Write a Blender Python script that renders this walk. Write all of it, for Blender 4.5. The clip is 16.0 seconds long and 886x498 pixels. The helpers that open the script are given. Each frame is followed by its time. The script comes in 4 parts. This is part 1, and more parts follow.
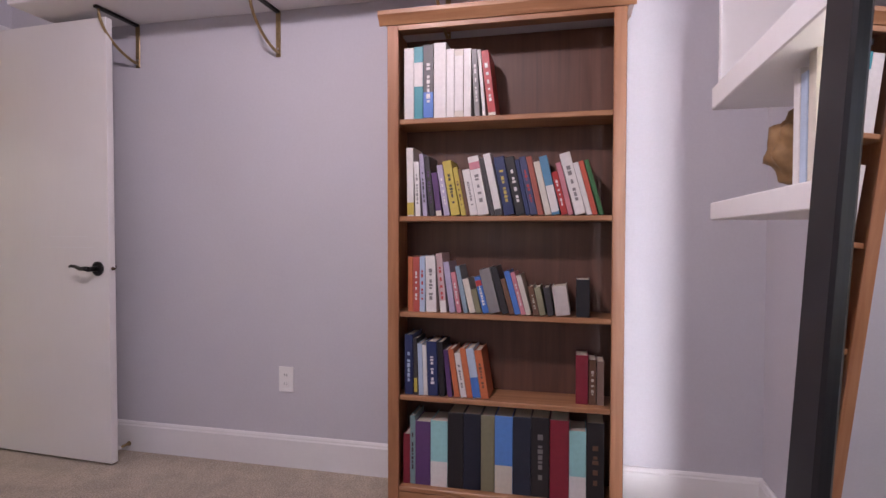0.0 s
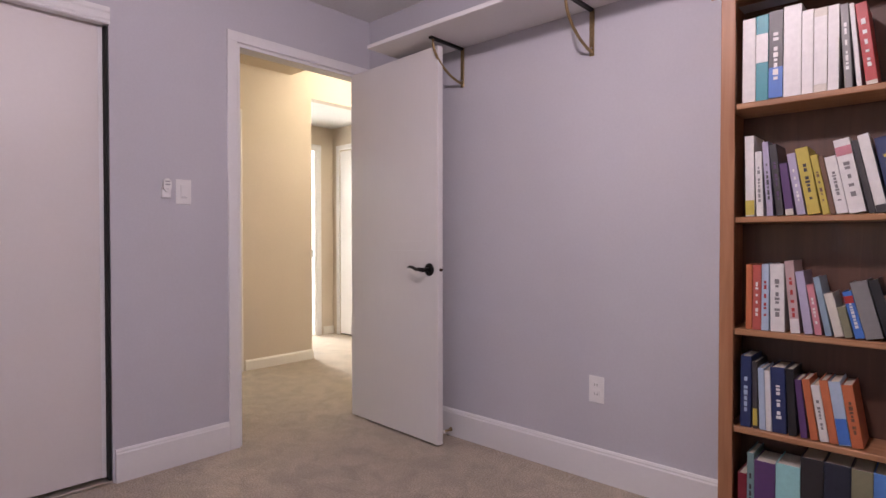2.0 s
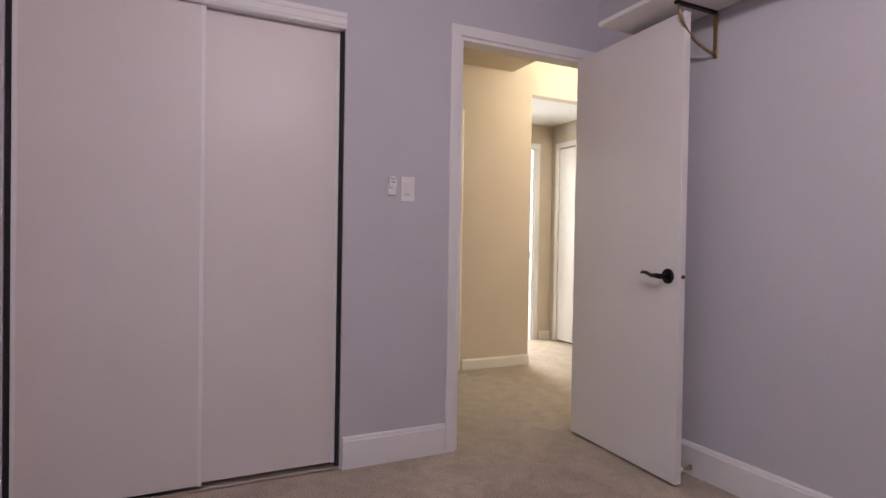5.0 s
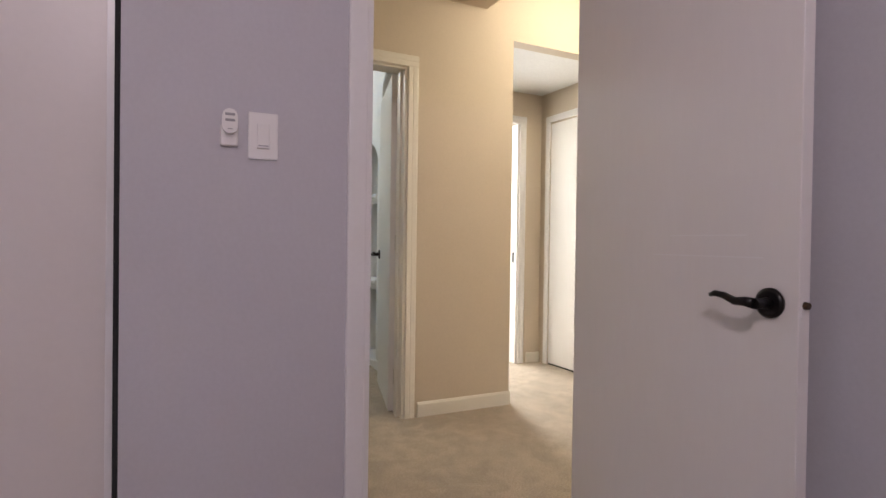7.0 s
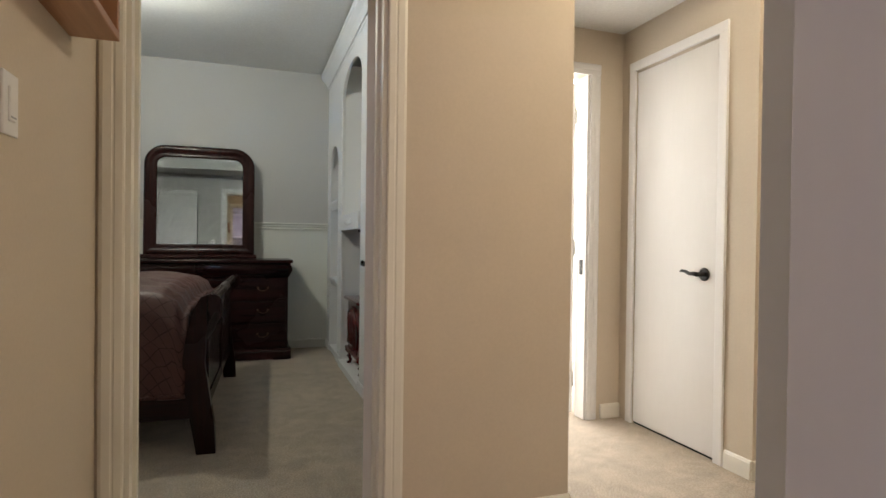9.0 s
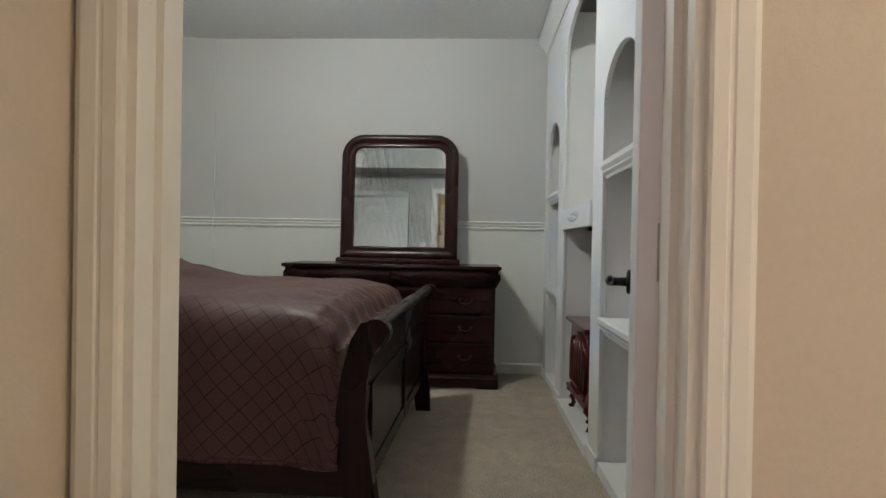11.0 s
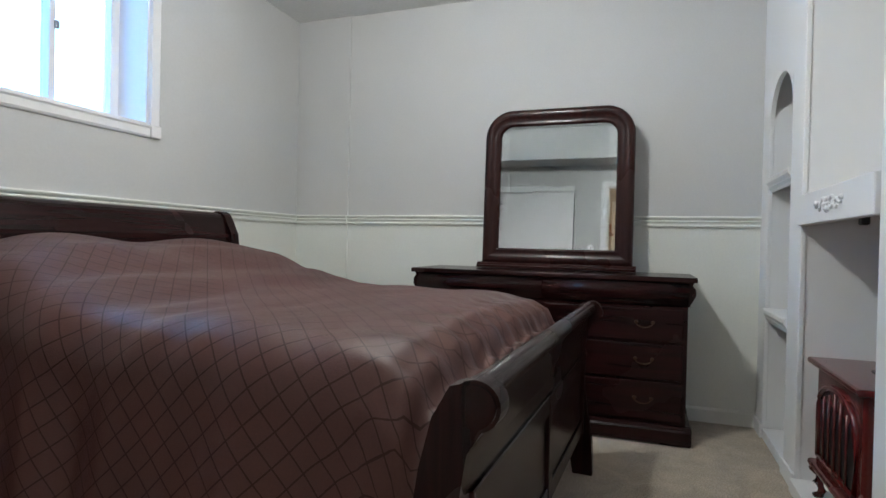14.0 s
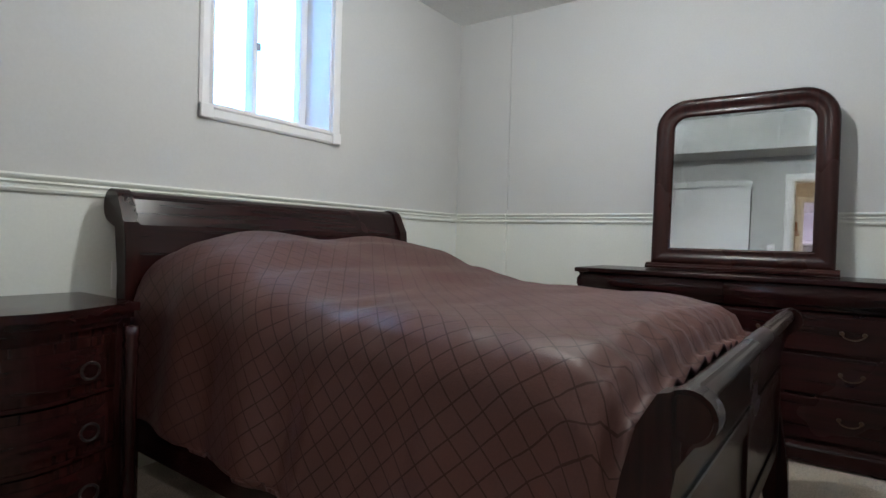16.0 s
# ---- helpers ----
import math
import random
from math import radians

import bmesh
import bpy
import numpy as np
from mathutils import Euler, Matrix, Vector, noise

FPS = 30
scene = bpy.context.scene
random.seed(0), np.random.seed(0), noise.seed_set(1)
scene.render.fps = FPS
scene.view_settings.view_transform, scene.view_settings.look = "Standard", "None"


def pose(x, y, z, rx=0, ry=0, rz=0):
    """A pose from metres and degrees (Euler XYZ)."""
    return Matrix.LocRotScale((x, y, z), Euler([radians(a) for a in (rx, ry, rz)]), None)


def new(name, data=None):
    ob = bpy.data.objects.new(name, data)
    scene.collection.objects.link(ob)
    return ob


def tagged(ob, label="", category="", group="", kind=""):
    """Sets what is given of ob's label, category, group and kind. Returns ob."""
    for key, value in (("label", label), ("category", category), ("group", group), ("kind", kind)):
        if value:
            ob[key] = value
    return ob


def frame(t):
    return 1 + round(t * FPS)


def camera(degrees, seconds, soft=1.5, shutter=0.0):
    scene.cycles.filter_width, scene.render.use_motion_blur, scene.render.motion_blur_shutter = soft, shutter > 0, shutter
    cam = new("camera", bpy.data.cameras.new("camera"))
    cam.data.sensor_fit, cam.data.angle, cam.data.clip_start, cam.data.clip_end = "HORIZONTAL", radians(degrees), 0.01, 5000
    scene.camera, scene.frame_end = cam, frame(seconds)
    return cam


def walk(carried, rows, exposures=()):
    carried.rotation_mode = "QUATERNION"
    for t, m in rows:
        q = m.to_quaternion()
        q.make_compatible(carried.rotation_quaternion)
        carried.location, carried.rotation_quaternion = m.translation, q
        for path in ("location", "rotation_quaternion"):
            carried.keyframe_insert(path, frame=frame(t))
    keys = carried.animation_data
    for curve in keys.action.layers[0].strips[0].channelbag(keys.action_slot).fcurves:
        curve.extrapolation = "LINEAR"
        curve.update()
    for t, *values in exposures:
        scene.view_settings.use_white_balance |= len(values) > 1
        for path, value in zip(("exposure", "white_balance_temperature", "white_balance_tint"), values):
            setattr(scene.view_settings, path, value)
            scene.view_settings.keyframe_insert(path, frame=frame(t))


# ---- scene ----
cam = camera(76.8, 16.0)
METRES, EYE, TILT, LEAN, TURN = 5.08, 1.067, 0.0, 0.0, 13.2
ROWS = [
    (0.0, 0.0, 0.0, 0.0, 0.0, -1.57, -0.09),
    (0.5, -0.0065, 0.0053, -0.0003, 7.38, -1.23, -0.12),
    (1.0, -0.0104, 0.0091, -0.0013, 14.33, -1.07, -0.09),
    (1.5, -0.0165, 0.0119, -0.0013, 21.38, -1.04, -0.02),
    (2.0, -0.0217, 0.0148, -0.0017, 29.23, -0.95, 0.02),
    (2.5, -0.0254, 0.0135, -0.0025, 36.42, -0.77, -0.05),
    (3.0, -0.0276, 0.0103, -0.0032, 43.43, -0.68, -0.03),
    (3.5, -0.0293, 0.0094, -0.0039, 50.22, -0.6, -0.05),
    (6.0, -0.1181, 0.1248, -0.0063, 50.93, -0.8, -1.08),
    (6.5, -0.1639, 0.1805, -0.007, 50.69, -0.73, -0.89),
    (7.0, -0.2169, 0.2422, -0.0082, 50.11, -0.67, -0.8),
    (7.5, -0.2712, 0.3096, -0.0072, 49.68, -0.68, -0.56),
    (8.0, -0.3175, 0.3717, -0.0111, 50.56, -0.29, -0.8),
    (8.5, -0.3584, 0.416, -0.0046, 52.52, -0.68, -0.65),
    (9.0, -0.3953, 0.4507, -0.0055, 57.81, -0.61, -0.7),
    (9.5, -0.4369, 0.4724, -0.0043, 65.0, -0.54, -0.54),
    (10.0, -0.4847, 0.4907, -0.0059, 73.04, -0.37, -0.73),
    (12.5, -0.7447, 0.5606, -0.0086, 82.81, -0.43, -1.09),
    (13.0, -0.761, 0.5633, -0.0086, 86.4, -0.31, -1.07),
    (13.5, -0.7661, 0.563, -0.0086, 92.29, -0.42, -1.15),
    (14.0, -0.7668, 0.5593, -0.009, 96.83, -0.56, -1.27),
    (14.5, -0.7665, 0.5538, -0.0091, 100.79, -0.8, -1.34),
    (15.0, -0.766, 0.5487, -0.0093, 104.72, -0.91, -1.43),
    (15.5, -0.7659, 0.5447, -0.0099, 108.4, -0.96, -1.48),
    (16.0, -0.7647, 0.5398, -0.0098, 111.66, -1.04, -1.56),
]
EXPOSURES = [(0.0, 0.26, 6200, 12), (1.0, 0.08, 6250, 12), (2.0, 0.2, 6350, 12), (3.0, 0.02, 6350, 11), (6.5, -0.05, 6400, 10), (8.0, -0.22, 6450, 10), (10.0, -0.36, 6450, 10), (12.2, 0.42, 5850, 13), (16.0, 0.36, 5850, 14)]
walk(cam, [(t, pose(0, 0, EYE, TILT, LEAN, TURN) @ pose(METRES * x, METRES * y, METRES * z, 90 + pitch, roll, yaw)) for t, x, y, z, yaw, pitch, roll in ROWS], EXPOSURES)

# ---- world and lights ----
world = bpy.data.worlds.new("world")
scene.world = world
world.use_nodes = True
sky = world.node_tree.nodes.new("ShaderNodeTexSky")
sky.sky_type, sky.sun_disc = "NISHITA", False
sky.sun_elevation, sky.sun_rotation = radians(35), radians(200)
world.node_tree.links.new(sky.outputs[0], world.node_tree.nodes["Background"].inputs[0])
world.node_tree.nodes["Background"].inputs[1].default_value = 0.12


def lamp(name, kind, m, energy, color, size=0.1, size_y=None, spread=180):
    data = bpy.data.lights.new(name, kind)
    data.energy, data.color = energy, color
    if kind == "AREA":
        data.size = size
        if size_y:
            data.shape, data.size_y = "RECTANGLE", size_y
        else:
            data.shape = "DISK"
        data.spread = radians(spread)
    else:
        data.shadow_soft_size = size
    ob = new(name, data)
    ob.matrix_world = m
    return ob


WARM, COOL, SOFTWARM = (1.0, 0.80, 0.58), (0.62, 0.78, 1.0), (1.0, 0.90, 0.76)
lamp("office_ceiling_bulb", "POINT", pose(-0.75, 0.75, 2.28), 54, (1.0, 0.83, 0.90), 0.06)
lamp("office_window_daylight", "AREA", pose(-0.9, -1.62, 1.45, 90, 0, 180), 36, (0.56, 0.62, 1.0), 1.2, 1.0)
lamp("office_shelf_bulb", "POINT", pose(0.57, 0.98, 1.36), 0.3, (1.0, 0.82, 0.66), 0.03)
# added source for the bright upright band on the north wall
lamp("added_wall_band_light", "AREA", pose(0.34, 0.812, 1.02, 90, 0, 3.5), 1.1, (1.0, 0.92, 0.96), 0.03, 1.9, 14)
lamp("hall_ceiling_bulb", "POINT", pose(-3.62, 3.35, 2.48), 31, (1.0, 0.87, 0.66), 0.10)
lamp("alcove_daylight", "AREA", pose(-6.9, 3.6, 1.5, 90, 0, -90), 200, (1.0, 0.97, 0.92), 1.0, 2.0)
lamp("bedroom_ceiling_bulb", "POINT", pose(-6.25, 1.05, 2.52), 52, (0.98, 0.98, 0.86), 0.05)
lamp("bedroom_window_daylight", "AREA", pose(-6.33, -0.97, 2.08, 90, 0, 180), 150, (0.34, 0.52, 1.0), 0.70, 0.86, 100)


# ---- materials ----
def mat(name, color, rough=0.5, metal=0.0, grain=0.0, grain_scale=60.0, bump=0.0, bump_scale=200.0, stain=0.06, coat=0.0, stretch=(1, 1, 1), spec=0.5, rand=0.0):
    """A painted, cloth or metal surface: base colour with grain, broad stains and fine relief."""
    m = bpy.data.materials.new(name)
    m.use_nodes = True
    nt = m.node_tree
    nodes, link = nt.nodes, nt.links.new
    b = nodes["Principled BSDF"]
    b.inputs["Roughness"].default_value, b.inputs["Metallic"].default_value = rough, metal
    b.inputs["Coat Weight"].default_value, b.inputs["Specular IOR Level"].default_value = coat, spec
    co = nodes.new("ShaderNodeTexCoord")
    mp = nodes.new("ShaderNodeMapping")
    mp.inputs["Scale"].default_value = stretch
    link(co.outputs["Object"], mp.inputs[0])
    n1, n2 = nodes.new("ShaderNodeTexNoise"), nodes.new("ShaderNodeTexNoise")
    n1.inputs["Scale"].default_value, n1.inputs["Detail"].default_value = 1.7, 3
    n2.inputs["Scale"].default_value, n2.inputs["Detail"].default_value = grain_scale, 5
    link(co.outputs["Object"], n1.inputs[0])
    link(mp.outputs[0], n2.inputs[0])
    def ranged(src, lo, hi):
        r = nodes.new("ShaderNodeMapRange")
        r.inputs[1].default_value, r.inputs[2].default_value, r.inputs[3].default_value, r.inputs[4].default_value = 0.3, 0.7, lo, hi
        link(src, r.inputs[0])
        return r.outputs[0]
    def times(a, c):
        k = nodes.new("ShaderNodeMath")
        k.operation = "MULTIPLY"
        link(a, k.inputs[0]), link(c, k.inputs[1])
        return k.outputs[0]
    f = times(ranged(n1.outputs[0], 1 - stain, 1 + stain), ranged(n2.outputs[0], 1 - grain, 1 + grain))
    if rand:
        info = nodes.new("ShaderNodeObjectInfo")
        r = nodes.new("ShaderNodeMapRange")
        r.inputs[3].default_value, r.inputs[4].default_value = 1 - rand, 1 + rand
        link(info.outputs["Random"], r.inputs[0])
        f = times(f, r.outputs[0])
    mix = nodes.new("ShaderNodeVectorMath")
    mix.operation = "SCALE"
    mix.inputs[0].default_value = color
    link(f, mix.inputs[3])
    link(mix.outputs[0], b.inputs["Base Color"])
    link(ranged(n1.outputs[0], max(0.02, rough - 0.06), min(1, rough + 0.06)), b.inputs["Roughness"])
    if bump:
        n3, bp = nodes.new("ShaderNodeTexNoise"), nodes.new("ShaderNodeBump")
        n3.inputs["Scale"].default_value, n3.inputs["Detail"].default_value = bump_scale, 4
        link(mp.outputs[0], n3.inputs[0])
        link(n3.outputs[0], bp.inputs["Height"])
        bp.inputs["Strength"].default_value, bp.inputs["Distance"].default_value = bump, 0.004
        link(bp.outputs[0], b.inputs["Normal"])
    return m


def wood(name, dark, light, rough, coat, axis="z", scale=9.0, spec=0.5):
    """Wood with grain streaks that run along one axis."""
    m = mat(name, light, rough, coat=coat, bump=0.006, bump_scale=40, stain=0.08, stretch=tuple(0.05 if a == axis else 1 for a in "xyz"), spec=spec)
    nt = m.node_tree
    nodes, link = nt.nodes, nt.links.new
    b = nodes["Principled BSDF"]
    co, mp, n, ramp = (nodes.new("ShaderNode" + k) for k in ("TexCoord", "Mapping", "TexNoise", "ValToRGB"))
    mp.inputs["Scale"].default_value = tuple(0.06 if a == axis else 1 for a in "xyz")
    n.inputs["Scale"].default_value, n.inputs["Detail"].default_value, n.inputs["Distortion"].default_value = scale * 4, 6, 0.6
    link(co.outputs["Object"], mp.inputs[0]), link(mp.outputs[0], n.inputs[0]), link(n.outputs[0], ramp.inputs[0])
    ramp.color_ramp.elements[0].position, ramp.color_ramp.elements[1].position = 0.3, 0.72
    ramp.color_ramp.elements[0].color, ramp.color_ramp.elements[1].color = (*dark, 1), (*light, 1)
    link(ramp.outputs[0], b.inputs["Base Color"])
    return m


def glow(name, color, strength):
    m = bpy.data.materials.new(name)
    m.use_nodes = True
    b = m.node_tree.nodes["Principled BSDF"]
    b.inputs["Base Color"].default_value = (*color, 1)
    b.inputs["Emission Color"].default_value, b.inputs["Emission Strength"].default_value = (*color, 1), strength
    return m


WALL = dict(rough=0.75, grain=0.02, grain_scale=90, bump=0.10, bump_scale=260, stain=0.025)
M_GREY = mat("grey_wall_paint", (0.55, 0.54, 0.58), **WALL)
M_BEIGE = mat("beige_wall_paint", (0.61, 0.53, 0.43), **WALL)
M_SAGE = mat("pale_grey_green_wall_paint", (0.545, 0.54, 0.53), **WALL)
M_WAINSCOT = mat("white_lower_wall_paint", (0.74, 0.75, 0.70), **WALL)
M_CEIL = mat("textured_white_ceiling", (0.78, 0.78, 0.77), 0.9, grain=0.04, grain_scale=70, bump=0.5, bump_scale=70, stain=0.03)
M_TRIM = mat("white_trim_paint", (0.80, 0.79, 0.79), 0.38, grain=0.01, bump=0.03, bump_scale=120, stain=0.02)
M_CREAM = mat("cream_trim_paint", (0.80, 0.77, 0.70), 0.4, bump=0.03, stain=0.03)
M_DOOR = mat("white_door_paint", (0.76, 0.74, 0.73), 0.42, grain=0.008, bump=0.04, bump_scale=60, stain=0.03, stretch=(1, 1, 0.15))
M_SLIDE = mat("off_white_sliding_door_laminate", (0.72, 0.68, 0.66), 0.42, grain=0.01, bump=0.02, stain=0.02)
M_BUILTIN = mat("white_built_in_paint", (0.80, 0.80, 0.80), 0.45, bump=0.05, bump_scale=90, stain=0.03)
M_NICHE = mat("pale_beige_niche_paint", (0.70, 0.67, 0.61), **WALL)
M_BRONZE = mat("oil_rubbed_bronze", (0.022, 0.020, 0.020), 0.35, 0.7, stain=0.2)
M_AGED = mat("aged_brass", (0.085, 0.055, 0.035), 0.4, 0.8, stain=0.25)
M_BRASS = mat("worn_brass", (0.34, 0.25, 0.13), 0.35, 0.9, grain=0.15, stain=0.25)
M_STEEL = mat("brushed_steel", (0.55, 0.52, 0.48), 0.3, 1.0, stain=0.1)
# near black: shade painted into closets, gaps and slots; also the mirror backing
M_DARK = mat("gap_shade_and_backing_black", (0.02, 0.02, 0.02), 0.9)
M_PLASTIC = mat("white_plastic", (0.82, 0.81, 0.80), 0.35, stain=0.01)
M_GREYPL = mat("grey_plastic", (0.35, 0.35, 0.37), 0.5)
M_RED = mat("red_painted_board", (0.50, 0.05, 0.06), 0.45, grain=0.05, bump=0.05, stain=0.08)
M_PINE = wood("orange_pine", (0.27, 0.11, 0.045), (0.42, 0.20, 0.095), 0.42, 0.15, "z")
M_PINEX = wood("orange_pine_shelf", (0.30, 0.13, 0.055), (0.47, 0.25, 0.125), 0.42, 0.15, "x")
# darker pine for the back panel; the bookcase's inner shade is in the colour
M_PINEB = wood("shade_darkened_pine_backing", (0.085, 0.038, 0.024), (0.14, 0.062, 0.038), 0.5, 0.05, "z")
M_MAHOG = wood("dark_mahogany", (0.008, 0.003, 0.003), (0.024, 0.006, 0.006), 0.24, 0.0, "x", spec=0.22)
M_MAHOGY = wood("dark_mahogany_lengthwise", (0.008, 0.003, 0.003), (0.024, 0.006, 0.006), 0.24, 0.0, "y", spec=0.22)
M_MAHOGZ = wood("dark_mahogany_upright", (0.008, 0.003, 0.003), (0.026, 0.007, 0.006), 0.24, 0.0, "z", spec=0.22)
M_FRAME = wood("reddish_mahogany_frame", (0.014, 0.004, 0.004), (0.034, 0.009, 0.007), 0.28, 0.0, "z", spec=0.25)
M_STOVE = mat("dark_red_enamel", (0.10, 0.012, 0.012), 0.25, 0.0, coat=0.4, stain=0.1)
M_BLACK = mat("black_painted_wood", (0.012, 0.012, 0.014), 0.35, stain=0.2)
M_GOLD = mat("gilded_ornament", (0.24, 0.14, 0.06), 0.6, 0.3, grain=0.3, grain_scale=25, bump=0.8, bump_scale=30, stain=0.2)
M_PAPER = mat("book_pages", (0.68, 0.62, 0.52), 0.9, grain=0.1, grain_scale=300, stretch=(8, 1, 0.2))
M_TUB = mat("white_bright_room_paint", (0.85, 0.85, 0.83), 0.7)
M_LAMP = glow("lit_frosted_glass", (1.0, 0.88, 0.62), 6.0)
M_LAMPW = glow("lit_lampshade", (1.0, 0.92, 0.82), 5.0)
M_DAY = glow("bright_daylight_backdrop", (0.42, 0.78, 1.0), 3.2)

M_MIRROR = bpy.data.materials.new("mirror_glass")
M_MIRROR.use_nodes = True
g = M_MIRROR.node_tree.nodes["Principled BSDF"]
g.inputs["Base Color"].default_value, g.inputs["Metallic"].default_value, g.inputs["Roughness"].default_value = (0.86, 0.90, 0.90, 1), 1.0, 0.0
M_GLASS = bpy.data.materials.new("clear_glass")
M_GLASS.use_nodes = True
g = M_GLASS.node_tree.nodes["Principled BSDF"]
g.inputs["Transmission Weight"].default_value, g.inputs["Roughness"].default_value, g.inputs["IOR"].default_value = 1.0, 0.02, 1.45


def carpet():
    m = mat("plush_beige_carpet", (0.42, 0.352, 0.275), 0.95, grain=0.42, grain_scale=150, bump=1.0, bump_scale=220, stain=0.05, spec=0.15)
    nt = m.node_tree
    nodes, link = nt.nodes, nt.links.new
    b = nodes["Principled BSDF"]
    old = b.inputs["Base Color"].links[0].from_socket
    co, n, r, k = (nodes.new("ShaderNode" + q) for q in ("TexCoord", "TexNoise", "MapRange", "VectorMath"))
    n.inputs["Scale"].default_value, n.inputs["Detail"].default_value, n.inputs["Distortion"].default_value = 9.0, 6, 0.8
    r.inputs[1].default_value, r.inputs[2].default_value, r.inputs[3].default_value, r.inputs[4].default_value = 0.35, 0.65, 0.85, 1.08
    k.operation = "SCALE"
    link(co.outputs["Object"], n.inputs[0]), link(n.outputs[0], r.inputs[0])
    link(old, k.inputs[0]), link(r.outputs[0], k.inputs[3]), link(k.outputs[0], b.inputs["Base Color"])
    b.inputs["Sheen Weight"].default_value, b.inputs["Sheen Roughness"].default_value = 0.25, 0.5
    return m


M_CARPET = carpet()


def duvet_cloth():
    """Brown satin with a woven lattice of darker lines, laid out along the cloth's own length and width."""
    m = mat("brown_satin_duvet", (0.070, 0.027, 0.022), 0.52, grain=0.06, grain_scale=150, bump=0.25, bump_scale=260, stain=0.06, spec=0.4)
    nt = m.node_tree
    nodes, link = nt.nodes, nt.links.new
    b = nodes["Principled BSDF"]
    old = b.inputs["Base Color"].links[0].from_socket
    uv, mp = nodes.new("ShaderNodeUVMap"), nodes.new("ShaderNodeMapping")
    uv.uv_map = "cloth"
    mp.inputs["Rotation"].default_value = (0, 0, radians(45))
    mp.inputs["Scale"].default_value = (1 / 0.054, 1 / 0.054, 1)
    link(uv.outputs[0], mp.inputs[0])
    sep = nodes.new("ShaderNodeSeparateXYZ")
    link(mp.outputs[0], sep.inputs[0])
    lines = []
    for i in (0, 1):
        fr, ab, lt = (nodes.new("ShaderNodeMath") for _ in range(3))
        fr.operation, ab.operation = "FRACT", "SUBTRACT"
        link(sep.outputs[i], fr.inputs[0])
        link(fr.outputs[0], ab.inputs[0])
        ab.inputs[1].default_value = 0.5
        pw = nodes.new("ShaderNodeMath")
        pw.operation = "ABSOLUTE"
        link(ab.outputs[0], pw.inputs[0])
        lt.operation = "LESS_THAN"
        lt.inputs[1].default_value = 0.036
        link(pw.outputs[0], lt.inputs[0])
        lines.append(lt.outputs[0])
    mx = nodes.new("ShaderNodeMath")
    mx.operation = "MAXIMUM"
    link(lines[0], mx.inputs[0]), link(lines[1], mx.inputs[1])
    r, k = nodes.new("ShaderNodeMapRange"), nodes.new("ShaderNodeVectorMath")
    r.inputs[3].default_value, r.inputs[4].default_value = 1.0, 0.55
    link(mx.outputs[0], r.inputs[0])
    k.operation = "SCALE"
    link(old, k.inputs[0]), link(r.outputs[0], k.inputs[3]), link(k.outputs[0], b.inputs["Base Color"])
    b.inputs["Sheen Roughness"].default_value, b.inputs["Sheen Tint"].default_value = 0.4, (0.78, 0.62, 0.80, 1)
    for socket, amount in (("Specular IOR Level", 0.36), ("Sheen Weight", 0.05)):   # the lattice threads are duller than the satin
        w = nodes.new("ShaderNodeMath")
        w.operation = "MULTIPLY"
        w.inputs[1].default_value = amount
        link(r.outputs[0], w.inputs[0]), link(w.outputs[0], b.inputs[socket])
    return m


M_DUVET = duvet_cloth()
M_MATTRESS = mat("dark_brown_bed_skirt", (0.05, 0.028, 0.022), 0.85, grain=0.1)
COVERS = {}


def cover(color):
    if color not in COVERS:
        COVERS[color] = mat("book_cover", color, 0.42, grain=0.05, stain=0.06, bump=0.03)
    return COVERS[color]


# ---- mesh helpers ----
def box(bm, x0, x1, y0, y1, z0, z1, bevel=0.0, segs=1):
    vs = [bm.verts.new((x, y, z)) for z in (z0, z1) for x, y in ((x0, y0), (x1, y0), (x1, y1), (x0, y1))]
    fs = [bm.faces.new([vs[i] for i in f]) for f in ((3, 2, 1, 0), (4, 5, 6, 7), (0, 1, 5, 4), (1, 2, 6, 5), (2, 3, 7, 6), (3, 0, 4, 7))]
    if bevel:
        es = {e for f in fs for e in f.edges}
        bmesh.ops.bevel(bm, geom=list(es), offset=bevel, segments=segs, affect="EDGES", profile=0.5)
    return bm


def sweep(bm, section, a, b, axis_u, axis_v, smooth=False):
    """A moulding: a closed section of (u, v), drawn straight from a to b."""
    a, b, u, v = Vector(a), Vector(b), Vector(axis_u), Vector(axis_v)
    rings = [[bm.verts.new(p + u * s + v * t) for s, t in section] for p in (a, b)]
    n = len(section)
    for i in range(n):
        f = bm.faces.new((rings[0][i], rings[0][(i + 1) % n], rings[1][(i + 1) % n], rings[1][i]))
        f.smooth = smooth
    bm.faces.new(rings[0][::-1])
    bm.faces.new(rings[1])
    return bm


def tube(bm, points, radii, n=12, cap=True):
    """A round bar along points, with a radius at each."""
    rings = []
    pts = [Vector(p) for p in points]
    for i, p in enumerate(pts):
        d = (pts[min(i + 1, len(pts) - 1)] - pts[max(i - 1, 0)]).normalized()
        side = d.orthogonal().normalized() if abs(d.z) > 0.99 else d.cross(Vector((0, 0, 1))).normalized()
        up = side.cross(d)
        r = radii[i] if isinstance(radii, (list, tuple)) else radii
        rings.append([bm.verts.new(p + (side * math.cos(k * math.tau / n) + up * math.sin(k * math.tau / n)) * r) for k in range(n)])
    for r0, r1 in zip(rings, rings[1:]):
        for k in range(n):
            bm.faces.new((r0[k], r0[(k + 1) % n], r1[(k + 1) % n], r1[k])).smooth = True
    if cap:
        bm.faces.new(rings[0][::-1])
        bm.faces.new(rings[-1])
    return bm


